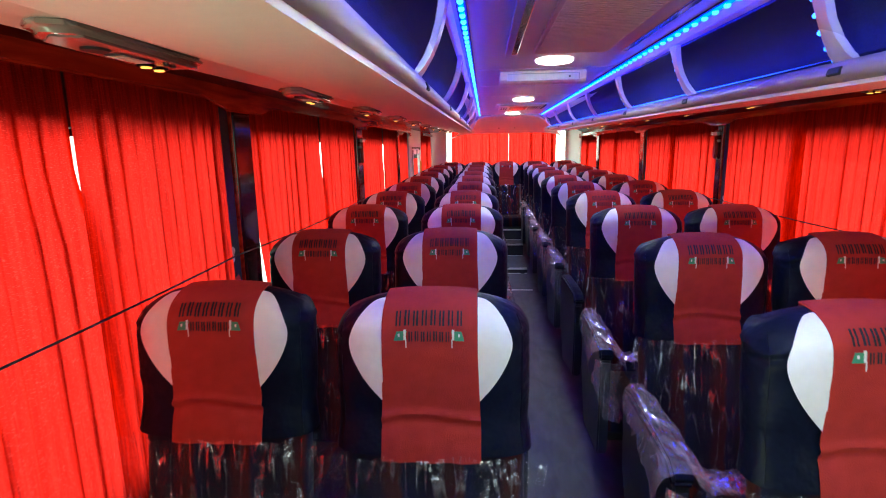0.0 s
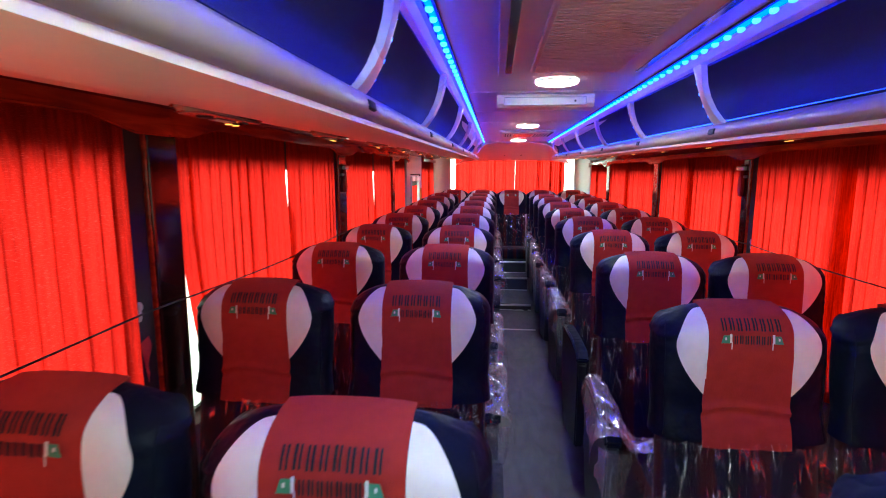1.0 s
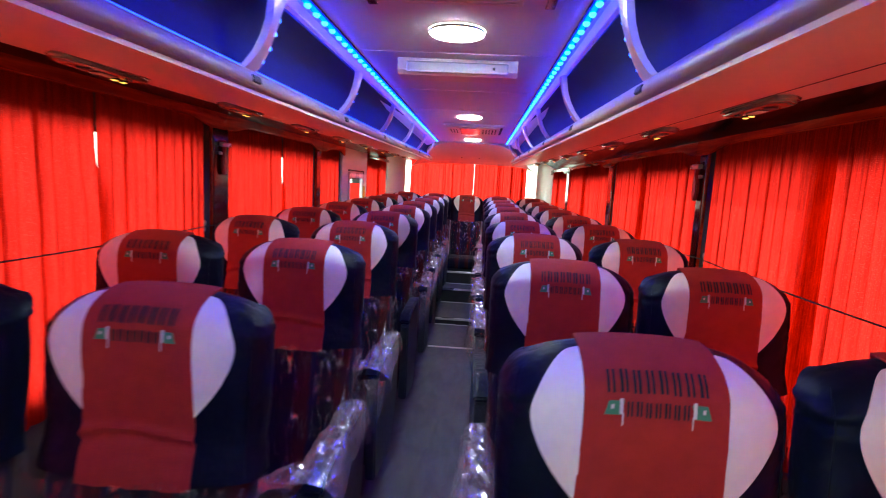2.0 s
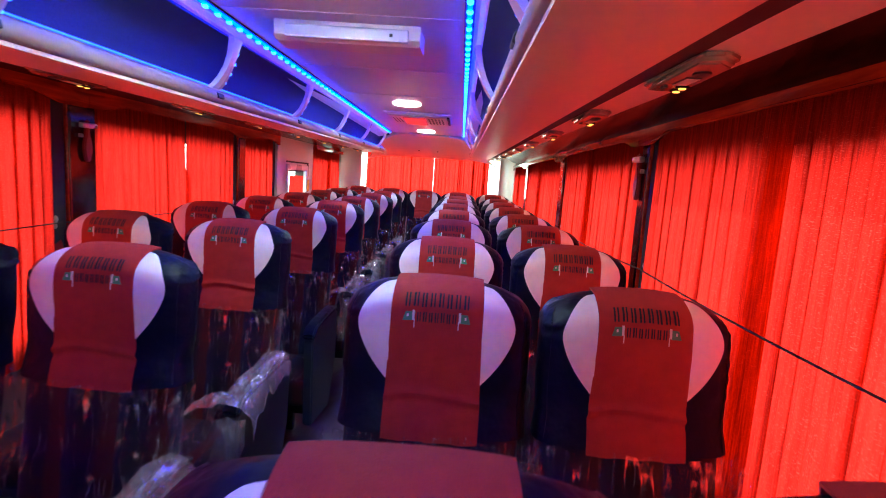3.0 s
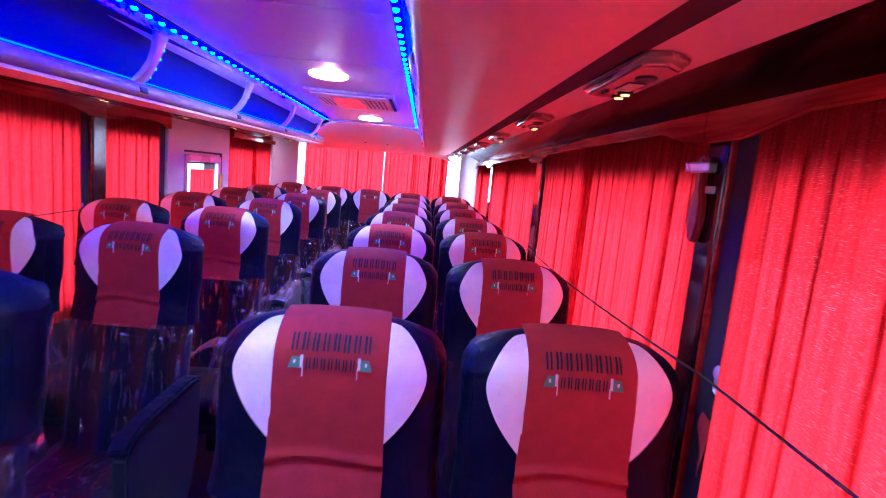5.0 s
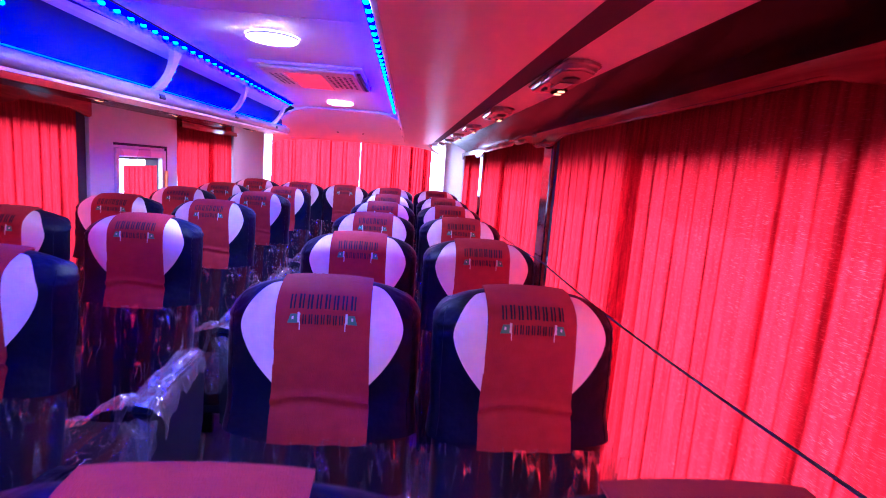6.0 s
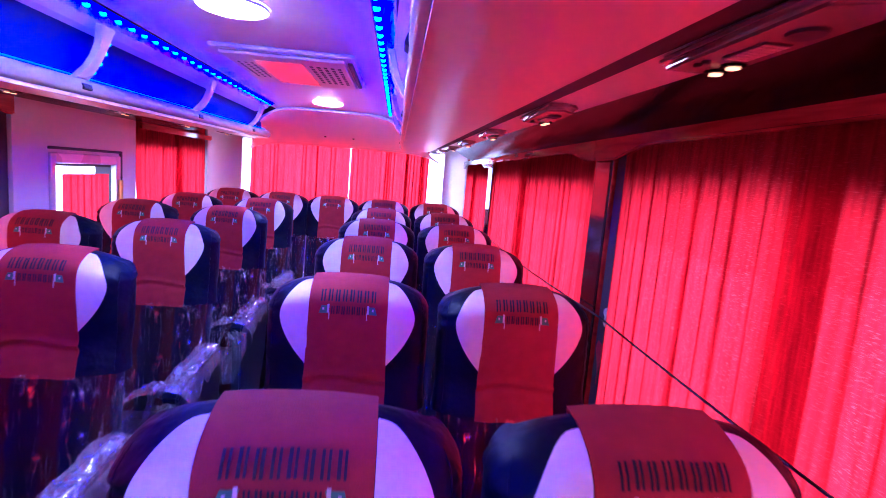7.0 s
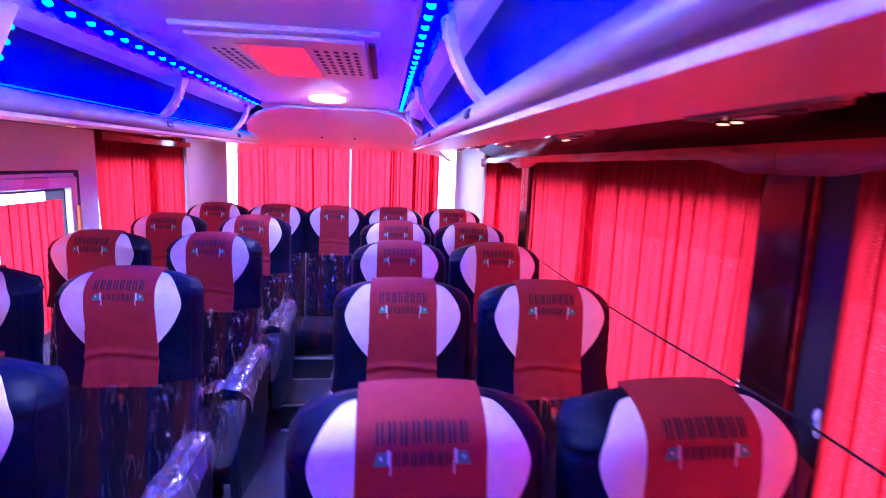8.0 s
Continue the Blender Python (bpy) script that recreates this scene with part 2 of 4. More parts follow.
GLASS.node_tree.nodes["Principled BSDF"].inputs["Roughness"].default_value = 0.0
GLASS.node_tree.nodes["Principled BSDF"].inputs["IOR"].default_value = 1.02
INK = material("black_print", (0.012, 0.008, 0.012), 0.7, vary=0.2)
GREEN = material("green_print", (0.07, 0.27, 0.14), 0.6, vary=0.15)
WHITE_PRINT = material("white_print", (0.70, 0.70, 0.68), 0.6, vary=0.05)
BRASS = material("yellow_brass", (0.60, 0.38, 0.08), 0.35, metal=0.8)
RED_PLASTIC = material("red_plastic", (0.36, 0.012, 0.012), 0.3)
WALLSKIN = material("grey_wall_lining", (0.07, 0.055, 0.055), 0.7, bump=0.15)


# ---- mesh helpers ----
def part(name, bm, mat, parent=None, label="", smooth=False):
    me = bpy.data.meshes.new(name)
    bm.normal_update()
    bm.to_mesh(me)
    bm.free()
    me.materials.append(mat)
    if smooth:
        me.shade_smooth()
        me.set_sharp_from_angle(angle=radians(52))
    ob = new(name, me)
    ob.parent = parent
    return tagged(ob, label)


def empty(name, m=None):
    ob = new(name)
    ob.empty_display_size = 0.1
    if m is not None:
        ob.matrix_basis = m
    return ob


def box(bm, x0, x1, y0, y1, z0, z1, bevel=0.0, seg=2):
    r = bmesh.ops.create_cube(bm, size=1, matrix=Matrix.Translation(((x0 + x1) / 2, (y0 + y1) / 2, (z0 + z1) / 2)) @ Matrix.Diagonal((abs(x1 - x0), abs(y1 - y0), abs(z1 - z0), 1)))
    if bevel:
        es = {e for v in r["verts"] for e in v.link_edges}
        bmesh.ops.bevel(bm, geom=list(es), offset=bevel, segments=seg, affect="EDGES", profile=0.5)
    return bm


def boxed(*args, **kw):
    return box(bmesh.new(), *args, **kw)


def grid(bm, rows, close=False):
    """A sheet of quads through rows of points."""
    vs = [[bm.verts.new(p) for p in row] for row in rows]
    for a, b in zip(vs, vs[1:]):
        n = len(a)
        for i in range(n if close else n - 1):
            j = (i + 1) % n
            bm.faces.new((a[i], a[j], b[j], b[i]))
    return vs


def thicken(bm, d):
    bmesh.ops.recalc_face_normals(bm, faces=bm.faces[:])
    bmesh.ops.solidify(bm, geom=bm.faces[:], thickness=d)
    return bm


def strip_along(profile, ys, lift=None):
    """A profile of (x, z) drawn out along y."""
    bm = bmesh.new()
    grid(bm, [[(x, y, z + (lift(y) if lift else 0)) for x, z in profile] for y in ys])
    return bm


def slab(profile, y0, y1):
    """A closed (x, z) outline drawn from y0 to y1 with capped ends."""
    bm = bmesh.new()
    a = [bm.verts.new((x, y0, z)) for x, z in profile]
    b = [bm.verts.new((x, y1, z)) for x, z in profile]
    bm.faces.new(a)
    bm.faces.new(b[::-1])
    for i in range(len(a)):
        j = (i + 1) % len(a)
        bm.faces.new((a[j], a[i], b[i], b[j]))
    bmesh.ops.recalc_face_normals(bm, faces=bm.faces[:])
    return bm


def plate(outline, x0, x1):
    """A closed (y, z) outline as a board from x0 to x1."""
    bm = bmesh.new()
    a = [bm.verts.new((x0, y, z)) for y, z in outline]
    b = [bm.verts.new((x1, y, z)) for y, z in outline]
    bm.faces.new(a)
    bm.faces.new(b[::-1])
    for i in range(len(a)):
        j = (i + 1) % len(a)
        bm.faces.new((a[j], a[i], b[i], b[j]))
    bmesh.ops.recalc_face_normals(bm, faces=bm.faces[:])
    return bm


def tube(points, r, seg=8):
    bm = bmesh.new()
    pts = [Vector(p) for p in points]
    rows = []
    for i, p in enumerate(pts):
        d = (pts[min(i + 1, len(pts) - 1)] - pts[max(i - 1, 0)]).normalized()
        a = d.orthogonal().normalized() if abs(d.z) > 0.95 else d.cross(Vector((0, 0, 1))).normalized()
        b = d.cross(a)
        rows.append([p + r * (math.cos(k * math.tau / seg) * a + math.sin(k * math.tau / seg) * b) for k in range(seg)])
    vs = grid(bm, rows, close=True)
    bm.faces.new(vs[0])
    bm.faces.new(vs[-1][::-1])
    bmesh.ops.recalc_face_normals(bm, faces=bm.faces[:])
    return bm


def rise(y):
    """The body of the coach climbs a little towards the rear."""
    return 0.0116 * (y - 2.4)


Y0, Y1 = 0.3, 10.2
SIDES = {"right": (1, XR), "left": (-1, XL)}
WINDOWS = {
    "right": [(1.75, 3.00), (3.26, 4.70), (4.89, 6.35), (6.60, 8.32), (8.60, 9.66)],
    "left": [(1.65, 3.05), (3.305, 4.86), (5.14, 6.56), (6.80, 7.41), (8.66, 9.86)],
}
ZW0, ZW1 = 0.74, 1.600           # glass from and to
VALANCE = {"right": (1.726, 1.692, 1.661), "left": (1.775, 1.726, 1.692)}  # top, lower edge, lower edge at the posts
ZTOP = {"right": 1.592, "left": 1.620}
FRONT = {"right": 0.85, "left": 0.08}  # sills of the driver's window and the entrance door

# ---- floor, walls, ceiling ----
bm = boxed(XL - 0.1, XR + 0.1, Y0, Y1 + 0.1, -0.14, 0.0)
tagged(part("floor", bm, FLOOR), "grey wood-print vinyl floor of the coach", "floor", kind="structure")

for side, (s, X) in SIDES.items():
    xi, xo = X + 0.001 * s, X + 0.09 * s
    bm = bmesh.new()
    low = FRONT[side]
    box(bm, xi, xo, Y0, 0.45, 0.0, ZW1 + 0.08)
    if low > 0.1:
        box(bm, xi, xo, 0.45, 1.35, 0.0, low)
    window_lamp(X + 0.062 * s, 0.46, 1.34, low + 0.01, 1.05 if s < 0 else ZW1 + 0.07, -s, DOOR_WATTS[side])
    box(bm, xi, xo, 1.35, Y1, 0.0, ZW0)
    box(bm, xi, xo, Y0, Y1, ZW1 + 0.08, 2.1)
    cuts = [1.35] + [v for w in WINDOWS[side] for v in w] + [Y1]
    gaps = list(zip(cuts[::2], cuts[1::2]))
    for a, b in gaps:
        if side == "left" and a < 8 < b:
            box(bm, xi, xo, a, 7.79, ZW0, ZW1 + 0.08)
            box(bm, xi, xo, 8.36, b, ZW0, ZW1 + 0.08)
            box(bm, xi, xo, 7.79, 8.36, 1.475, ZW1 + 0.08)
        else:
            box(bm, xi, xo, a, b, ZW0, ZW1 + 0.08)
    for a, b in WINDOWS[side]:
        z = ZTOP[side] + 0.06 * rise((a + b) / 2)
        box(bm, xi + 0.002 * s, xo - 0.002 * s, a, b, z, ZW1 + 0.08)
    tagged(part("wall_" + side, bm, WALLSKIN), "dark lined side wall of the coach with window openings", "wall", kind="structure")
    for a, b in WINDOWS[side]:
        window_lamp(X + 0.004 * s, a + 0.01, b - 0.01, ZW0 + 0.01, ZTOP[side] + 0.06 * rise((a + b) / 2) - 0.01, -s)
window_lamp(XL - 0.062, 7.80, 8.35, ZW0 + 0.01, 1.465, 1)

count = 0
for side, (s, X) in SIDES.items():
    for a, b in WINDOWS[side]:
        count += 1
        z = ZTOP[side] + 0.06 * rise((a + b) / 2)
        win = empty("window_%d" % count)
        tagged(win, "tinted side window pane in a black rubber seal", "window", kind="structure")
        pane = part("pane", boxed(X + 0.064 * s, X + 0.070 * s, a + 0.004, b - 0.004, ZW0 + 0.004, z - 0.004), GLASS, win, "clear glass pane")
        pane.visible_shadow = False
        bm = bmesh.new()
        for y0, y1, z0, z1 in ((a + 0.001, a + 0.018, ZW0 + 0.001, z - 0.001), (b - 0.018, b - 0.001, ZW0 + 0.001, z - 0.001), (a + 0.018, b - 0.018, ZW0 + 0.001, ZW0 + 0.018), (a + 0.018, b - 0.018, z - 0.018, z - 0.001)):
            box(bm, X + 0.052 * s, X + 0.062 * s, y0, y1, z0, z1)
        part("rubber_seal", bm, RUBBER, win, "black rubber seal")

bm = bmesh.new()
box(bm, XL - 0.1, XR + 0.1, Y1, Y1 + 0.08, 0.0, 1.12)
box(bm, XL - 0.1, XR + 0.1, Y1, Y1 + 0.08, 1.80, 2.2)
box(bm, XL - 0.1, -0.99, Y1, Y1 + 0.08, 1.12, 1.80)
box(bm, 0.96, XR + 0.1, Y1, Y1 + 0.08, 1.12, 1.80)
tagged(part("wall_rear", bm, WHITE_ABS), "pale moulded rear wall with a wide window opening", "wall", kind="structure")
lamp = new("window_light", bpy.data.lights.new("window_light", "AREA"))
lamp.data.shape, lamp.data.size, lamp.data.size_y = "RECTANGLE", 1.94, 0.66
lamp.data.energy, lamp.data.color = WINDOW_WATTS * 2.5, (1.0, 0.95, 0.88)
lamp.matrix_world = look((-0.015, Y1 + 0.06, 1.46), (-0.015, 0, 1.46))
bm = bmesh.new()
box(bm, XL - 0.1, XR + 0.1, Y0 - 0.08, Y0, 0.0, 1.15)
box(bm, XL - 0.1, XR + 0.1, Y0 - 0.08, Y0, 1.90, 2.2)
box(bm, XL - 0.1, -1.05, Y0 - 0.08, Y0, 1.15, 1.90)
box(bm, 0.20, XR + 0.1, Y0 - 0.08, Y0, 1.15, 1.90)
tagged(part("wall_front", bm, WALLSKIN), "plain dark front wall with the windscreen opening", "wall", kind="structure")
lamp = new("window_light", bpy.data.lights.new("window_light", "AREA"))
lamp.data.shape, lamp.data.size, lamp.data.size_y = "RECTANGLE", 1.22, 0.72
lamp.data.energy, lamp.data.color = WINDSCREEN_WATTS, (0.96, 0.96, 1.0)
lamp.matrix_world = look((-0.425, Y0 - 0.06, 1.525), (-0.425, 5, 1.525))

# ceiling: a flat middle panel with rounded shoulders, shut above the racks
CEIL_END = 8.95
prof = [(-0.60, 1.93), (-0.50, 1.955), (-0.465, 1.975), (-0.45, 1.995), (-0.40, 2.004), (0.40, 2.004), (0.45, 1.995), (0.465, 1.975), (0.50, 1.955), (0.60, 1.93)]
bm = slab(prof + [(x, z + 0.03) for x, z in prof[::-1]], Y0, CEIL_END)
box(bm, XL - 0.1, XR + 0.1, Y0, Y1 + 0.08, 2.1, 2.16)
for y in (1.7, 4.55, 5.4, 6.2):
    box(bm, -0.395, 0.395, y, y + 0.006, 2.0, 2.003)
tagged(part("ceiling", bm, CEILING), "pale grey moulded ceiling panels along the aisle", "ceiling", kind="structure")

# the curved cap between ceiling and rear window
bm = bmesh.new()
rows = []
for i in range(13):
    u = i / 12
    y = CEIL_END + 0.01 + u * (Y1 - 0.08 - CEIL_END)
    drop = 0.205 * math.sin(u * math.pi / 2) ** 1.5
    row = []
    for k in range(33):
        w = -1 + 2 * k / 32
        half = 0.47 + 0.43 * u ** 0.8
        e = abs(w) ** 6
        row.append((w * half, y, 2.0 - drop - (0.06 + 0.015 * u) * e))
    rows.append(row)
grid(bm, rows)
thicken(bm, 0.015)
tagged(part("rear_ceiling_cap", bm, CEILING, smooth=True), "smooth pale moulded cap over the rear window", "ceiling cap", kind="structure")

for x, y, z in ((-0.14, 9.62, 1.8425), (0.10, 9.62, 1.8425)):
    bm = bmesh.new()
    bmesh.ops.create_uvsphere(bm, u_segments=10, v_segments=6, radius=0.010, matrix=Matrix.Translation((x, y, z)) @ Matrix.Diagonal((1, 1, 0.6, 1)))
    tagged(part("screw_cap", bm, RUBBER, smooth=True), "small dark screw cap in the rear ceiling cap", "screw cap", group="rear screw caps")
knob = empty("rail_stop", pose(0.035, Y1 - 0.05, 1.795))
tagged(knob, "small dark stop at the middle of the rear curtain rail", "rail stop")
part("body", boxed(-0.012, 0.012, -0.012, 0.012, -0.004, 0.024, bevel=0.004), RUBBER, knob)
part("pin", boxed(-0.004, 0.004, -0.016, -0.010, 0.0, 0.012, bevel=0.001), WHITE_ABS, knob, "white pin")

# bright hazy daylight outside the windows
DAYLIGHT = emitter("hazy_daylight", (1.0, 0.98, 0.95), 2.5)
for name, args in (("backdrop_right", (XR + 2.0, XR + 2.05, -3, 14, -1, 3.2)), ("backdrop_left", (XL - 2.05, XL - 2.0, -3, 14, -1, 4)), ("backdrop_rear", (-4, 4, Y1 + 2.0, Y1 + 2.05, -1, 4))):
    tagged(part(name, boxed(*args), DAYLIGHT), "plain bright daylight haze outside the windows", "backdrop", kind="structure")

# ---- luggage racks ----
RACK_Y = [Y0 + 0.01 + i * (9.22 - Y0 - 0.01) / 24 for i in range(25)]
CURVE = [(0.452, 1.962), (0.458, 1.93), (0.466, 1.89), (0.480, 1.845), (0.500, 1.80), (0.522, 1.765), (0.545, 1.740)]
for side, (s, X) in SIDES.items():
    rack = empty("luggage_rack")
    tagged(rack, "long overhead luggage rack with navy lining and a silver lip", "luggage rack", group="luggage racks")
    lift = lambda y: rise(y)
    edge = 0.80
    under = [(0.521, 1.6955), (0.56, 1.693), (0.62, 1.693), (0.72, 1.701), (edge - 0.05, 1.708)]
    bm = strip_along([(s * x, z) for x, z in under], RACK_Y, lift)
    thicken(bm, 0.012)
    part("underside", bm, CREAM, rack, "smooth cream underside", smooth=True)
    lip = [(0.548, 1.745), (0.533, 1.748), (0.518, 1.744), (0.508, 1.734), (0.503, 1.719), (0.505, 1.705), (0.512, 1.697), (0.524, 1.693)]
    bm = strip_along([(s * x, z) for x, z in lip], RACK_Y, lift)
    thicken(bm, 0.010)
    part("lip", bm, LIP, rack, "glossy silver lip", smooth=True)
    back = [(0.475, 1.955), (0.53, 1.935), (0.575, 1.895), (0.592, 1.85), (0.588, 1.80), (0.572, 1.765), (0.548, 1.748)]
    bm = strip_along([(s * x, z) for x, z in back], RACK_Y, lambda y: 0.6 * rise(y))
    thicken(bm, 0.012)
    part("lining", bm, NAVY, rack, "navy carpet lining", smooth=True)
    bm = strip_along([(s * x, z) for x, z in [(0.534, 1.928), (0.540, 1.922), (0.548, 1.917)]], RACK_Y, lambda y: 0.6 * rise(y))
    thicken(bm, 0.006)
    part("seam", bm, RUBBER, rack, "dark rubber seam")
    # glowing tube added in place of blue light spilling onto the lip
    bm = tube([(s * 0.546, y, 1.7555 + rise(y)) for y in RACK_Y], 0.0032, 6)
    part("spill_line", bm, BLUE_SPILL, rack, "thin glowing tube standing in for blue light spilt along the lip")
    y = 1.78 if s > 0 else 1.86
    while y < 9.3:
        bm = bmesh.new()
        rows = []
        for (x, z) in CURVE:
            t = (1.962 - z) / 0.222
            zz = z + rise(y) * t
            w = 0.027 + 0.018 * (2 * t - 1) ** 2
            rows.append([(s * (x + 0.012), y - w, zz), (s * (x - 0.006), y - w + 0.006, zz), (s * (x - 0.012), y, zz), (s * (x - 0.006), y + w - 0.006, zz), (s * (x + 0.012), y + w, zz)])
        grid(bm, rows)
        thicken(bm, 0.008)
        br = part("bracket", bm, SILVER, rack, "curved silver bracket edged with blue lights", smooth=True)
        for k in range(5):
            j = 1.6 + k * 0.95
            i = min(int(j), 5)
            f = j - i
            x = CURVE[i][0] * (1 - f) + CURVE[i + 1][0] * f
            z = CURVE[i][1] * (1 - f) + CURVE[i + 1][1] * f
            t = (1.962 - z) / 0.222
            bm = bmesh.new()
            bmesh.ops.create_uvsphere(bm, u_segments=8, v_segments=5, radius=0.0075, matrix=Matrix.Translation((s * (x + 0.004), y + 0.037, z + rise(y) * t)))
            part("led", bm, BLUE_DOT, br, smooth=True)
        bm = boxed(-0.006, 0.006, -0.026, 0.026, -0.010, 0.010, bevel=0.004)
        bm.transform(Matrix.Translation((s * 0.5055, y - 0.02, 1.720 + rise(y))) @ Matrix.Rotation(radians(18 * s), 4, "Y"))
        part("slot", bm, RUBBER, rack, "dark slot in the lip")
        y += 0.985
    # air duct and felt strip between rack and wall
    ex = edge - 0.05
    wx = abs(X) - 0.055
    bm = strip_along([(s * x, z) for x, z in [(ex - 0.002, 1.706), (ex + 0.003, 1.722), (ex + 0.078, 1.728)]], RACK_Y, lift)
    thicken(bm, 0.008)
    part("felt_strip", bm, SHADOW_GAP, rack, "dark felt strip")
    bm = strip_along([(s * x, z) for x, z in [(ex + 0.070, 1.727), (ex + 0.074, 1.721), (ex + 0.12, 1.720), (ex + 0.19, 1.724), (ex + 0.195, 1.738)]], RACK_Y, lift)
    thicken(bm, 0.008)
    part("mounting_board", bm, CREAM, rack, "cream board that carries the service panels", smooth=True)
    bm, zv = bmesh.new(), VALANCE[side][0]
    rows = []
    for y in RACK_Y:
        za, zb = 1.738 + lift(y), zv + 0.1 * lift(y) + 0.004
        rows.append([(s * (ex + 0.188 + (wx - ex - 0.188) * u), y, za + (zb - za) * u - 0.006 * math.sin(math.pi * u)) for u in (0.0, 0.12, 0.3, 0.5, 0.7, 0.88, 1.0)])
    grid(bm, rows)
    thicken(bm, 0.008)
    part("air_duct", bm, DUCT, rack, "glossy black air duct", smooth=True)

# ---- blue light strips along the ceiling shoulders ----
led_mesh = None
for s in (1, -1):
    strip = empty("led_strip")
    tagged(strip, "strip of glowing blue lights along the ceiling edge", "light strip", group="ceiling light strips")
    part("channel", boxed(s * 0.404, s * 0.436, Y0 + 0.2, 8.88, 1.996, 2.004), RUBBER, strip, "dark mounting channel")
    # emissive strip added for the LEDs' halo and most of their blue light
    part("halo_strip", boxed(s * 0.4125, s * 0.4275, 1.0, 8.86, 1.990, 1.997), BLUE, strip, "glowing blue strip standing in for the halo between the lights")
    y = 1.068
    while y < 8.85:
        if led_mesh is None:
            bm = bmesh.new()
            bmesh.ops.create_uvsphere(bm, u_segments=10, v_segments=6, radius=0.011, matrix=Matrix.Diagonal((1, 1.35, 0.8, 1)))
            led_mesh = bpy.data.meshes.new("led")
            bm.to_mesh(led_mesh)
            bm.free()
            led_mesh.materials.append(BLUE_CORE)
            led_mesh.shade_smooth()
        ob = new("led", led_mesh)
        ob.parent = strip
        ob.location = (s * 0.42, y, 1.986)
        y += 0.088


# ---- ceiling fittings ----
def ceiling_lamp(y):
    lamp = empty("ceiling_lamp", pose(0.015, y, 2.0))
    tagged(lamp, "round frosted ceiling lamp, switched on", "lamp", group="ceiling lamps")
    bm = bmesh.new()
    rows = [[(r * math.cos(a * math.tau / 32), r * math.sin(a * math.tau / 32), z) for a in range(32)] for r, z in [(0.098, 0.003), (0.098, -0.004), (0.096, -0.006), (0.093, -0.006)]]
    grid(bm, rows, close=True)
    part("rim", bm, WHITE_ABS, lamp, "white plastic rim", smooth=True)
    bm = bmesh.new()
    rows = [[(r * math.cos(a * math.tau / 32), r * math.sin(a * math.tau / 32), z) for a in range(32)] for r, z in [(0.094, -0.006), (0.089, -0.010), (0.070, -0.014), (0.042, -0.017), (0.013, -0.018)]]
    vs = grid(bm, rows, close=True)
    bm.faces.new(vs[-1])
    part("diffuser", bm, LAMP, lamp, "glowing frosted dome", smooth=True)


for y in (2.02, 4.25, 6.52, 8.54):
    ceiling_lamp(y)

hatch = empty("roof_hatch", pose(0.03, 3.2, 2.0))
tagged(hatch, "cream roof hatch with a ribbed panel in the ceiling", "roof hatch")
part("frame", boxed(-0.28, 0.30, -0.85, 0.84, -0.012, 0.004, bevel=0.004), CEILING, hatch)
bm = bmesh.new()
box(bm, -0.155, 0.185, -0.72, 0.70, -0.024, -0.008, bevel=0.005)
part("panel", bm, CREAM, hatch, "cream ribbed panel")
bm = bmesh.new()
for i in range(60):
    box(bm, -0.14, 0.17, -0.70 + i * 0.0232, -0.70 + i * 0.0232 + 0.011, -0.028, -0.0245)
part("ribs", bm, CREAM, hatch)
for x in (-0.24, 0.26):
    part("slide", boxed(x - 0.014, x + 0.014, -0.7, 0.72, -0.022, -0.012, bevel=0.003), POLISHED, hatch)

vent = empty("air_outlet_box", pose(0, 4.74, 2.0))
tagged(vent, "cream air outlet box across the ceiling", "air outlet")
bm = slab([(-0.09, 0.002), (-0.085, -0.045), (-0.06, -0.062), (0.06, -0.062), (0.085, -0.045), (0.09, 0.002)], -0.255, 0.255)
bm.transform(Matrix.Rotation(radians(90), 4, "Z"))
part("housing", bm, CREAM, vent)
part("flap", boxed(-0.215, 0.215, -0.098, -0.074, -0.056, -0.012, bevel=0.006), WHITE_ABS, vent, "white flap")
part("latch", boxed(0.15, 0.16, -0.102, -0.097, -0.04, -0.03), RUBBER, vent)

ret = empty("air_return_grille", pose(0.04, 7.36, 2.0))
tagged(ret, "cream air return panel with slotted grilles in the ceiling", "air grille")
part("frame", boxed(-0.268, 0.272, -0.345, 0.365, -0.012, 0.004, bevel=0.007), CEILING, ret)
part("panel", boxed(-0.240, 0.230, -0.31, 0.33, -0.026, -0.012, bevel=0.008), CREAM, ret, "cream panel")
part("bar", boxed(0.238, 0.258, -0.27, 0.29, -0.022, -0.010, bevel=0.004), RUBBER, ret, "dark bar")
for i in range(5):
    for j in range(8):
        part("slot", boxed(0.080 + j * 0.0001 + i * 0.028, 0.094 + i * 0.028, -0.20 + j * 0.052, -0.20 + j * 0.052 + 0.026, -0.0272, -0.025), RUBBER, ret)
for i in range(3):
    for j in range(8):
        part("slot", boxed(-0.212 + i * 0.026, -0.202 + i * 0.026, -0.16 + j * 0.044, -0.16 + j * 0.044 + 0.022, -0.0270, -0.025), SHADOW_GAP, ret)
part("cover_plate", boxed(-0.125, 0.060, -0.24, 0.27, -0.0295, -0.0265, bevel=0.001), GLOSS, ret, "glossy film-covered middle plate")


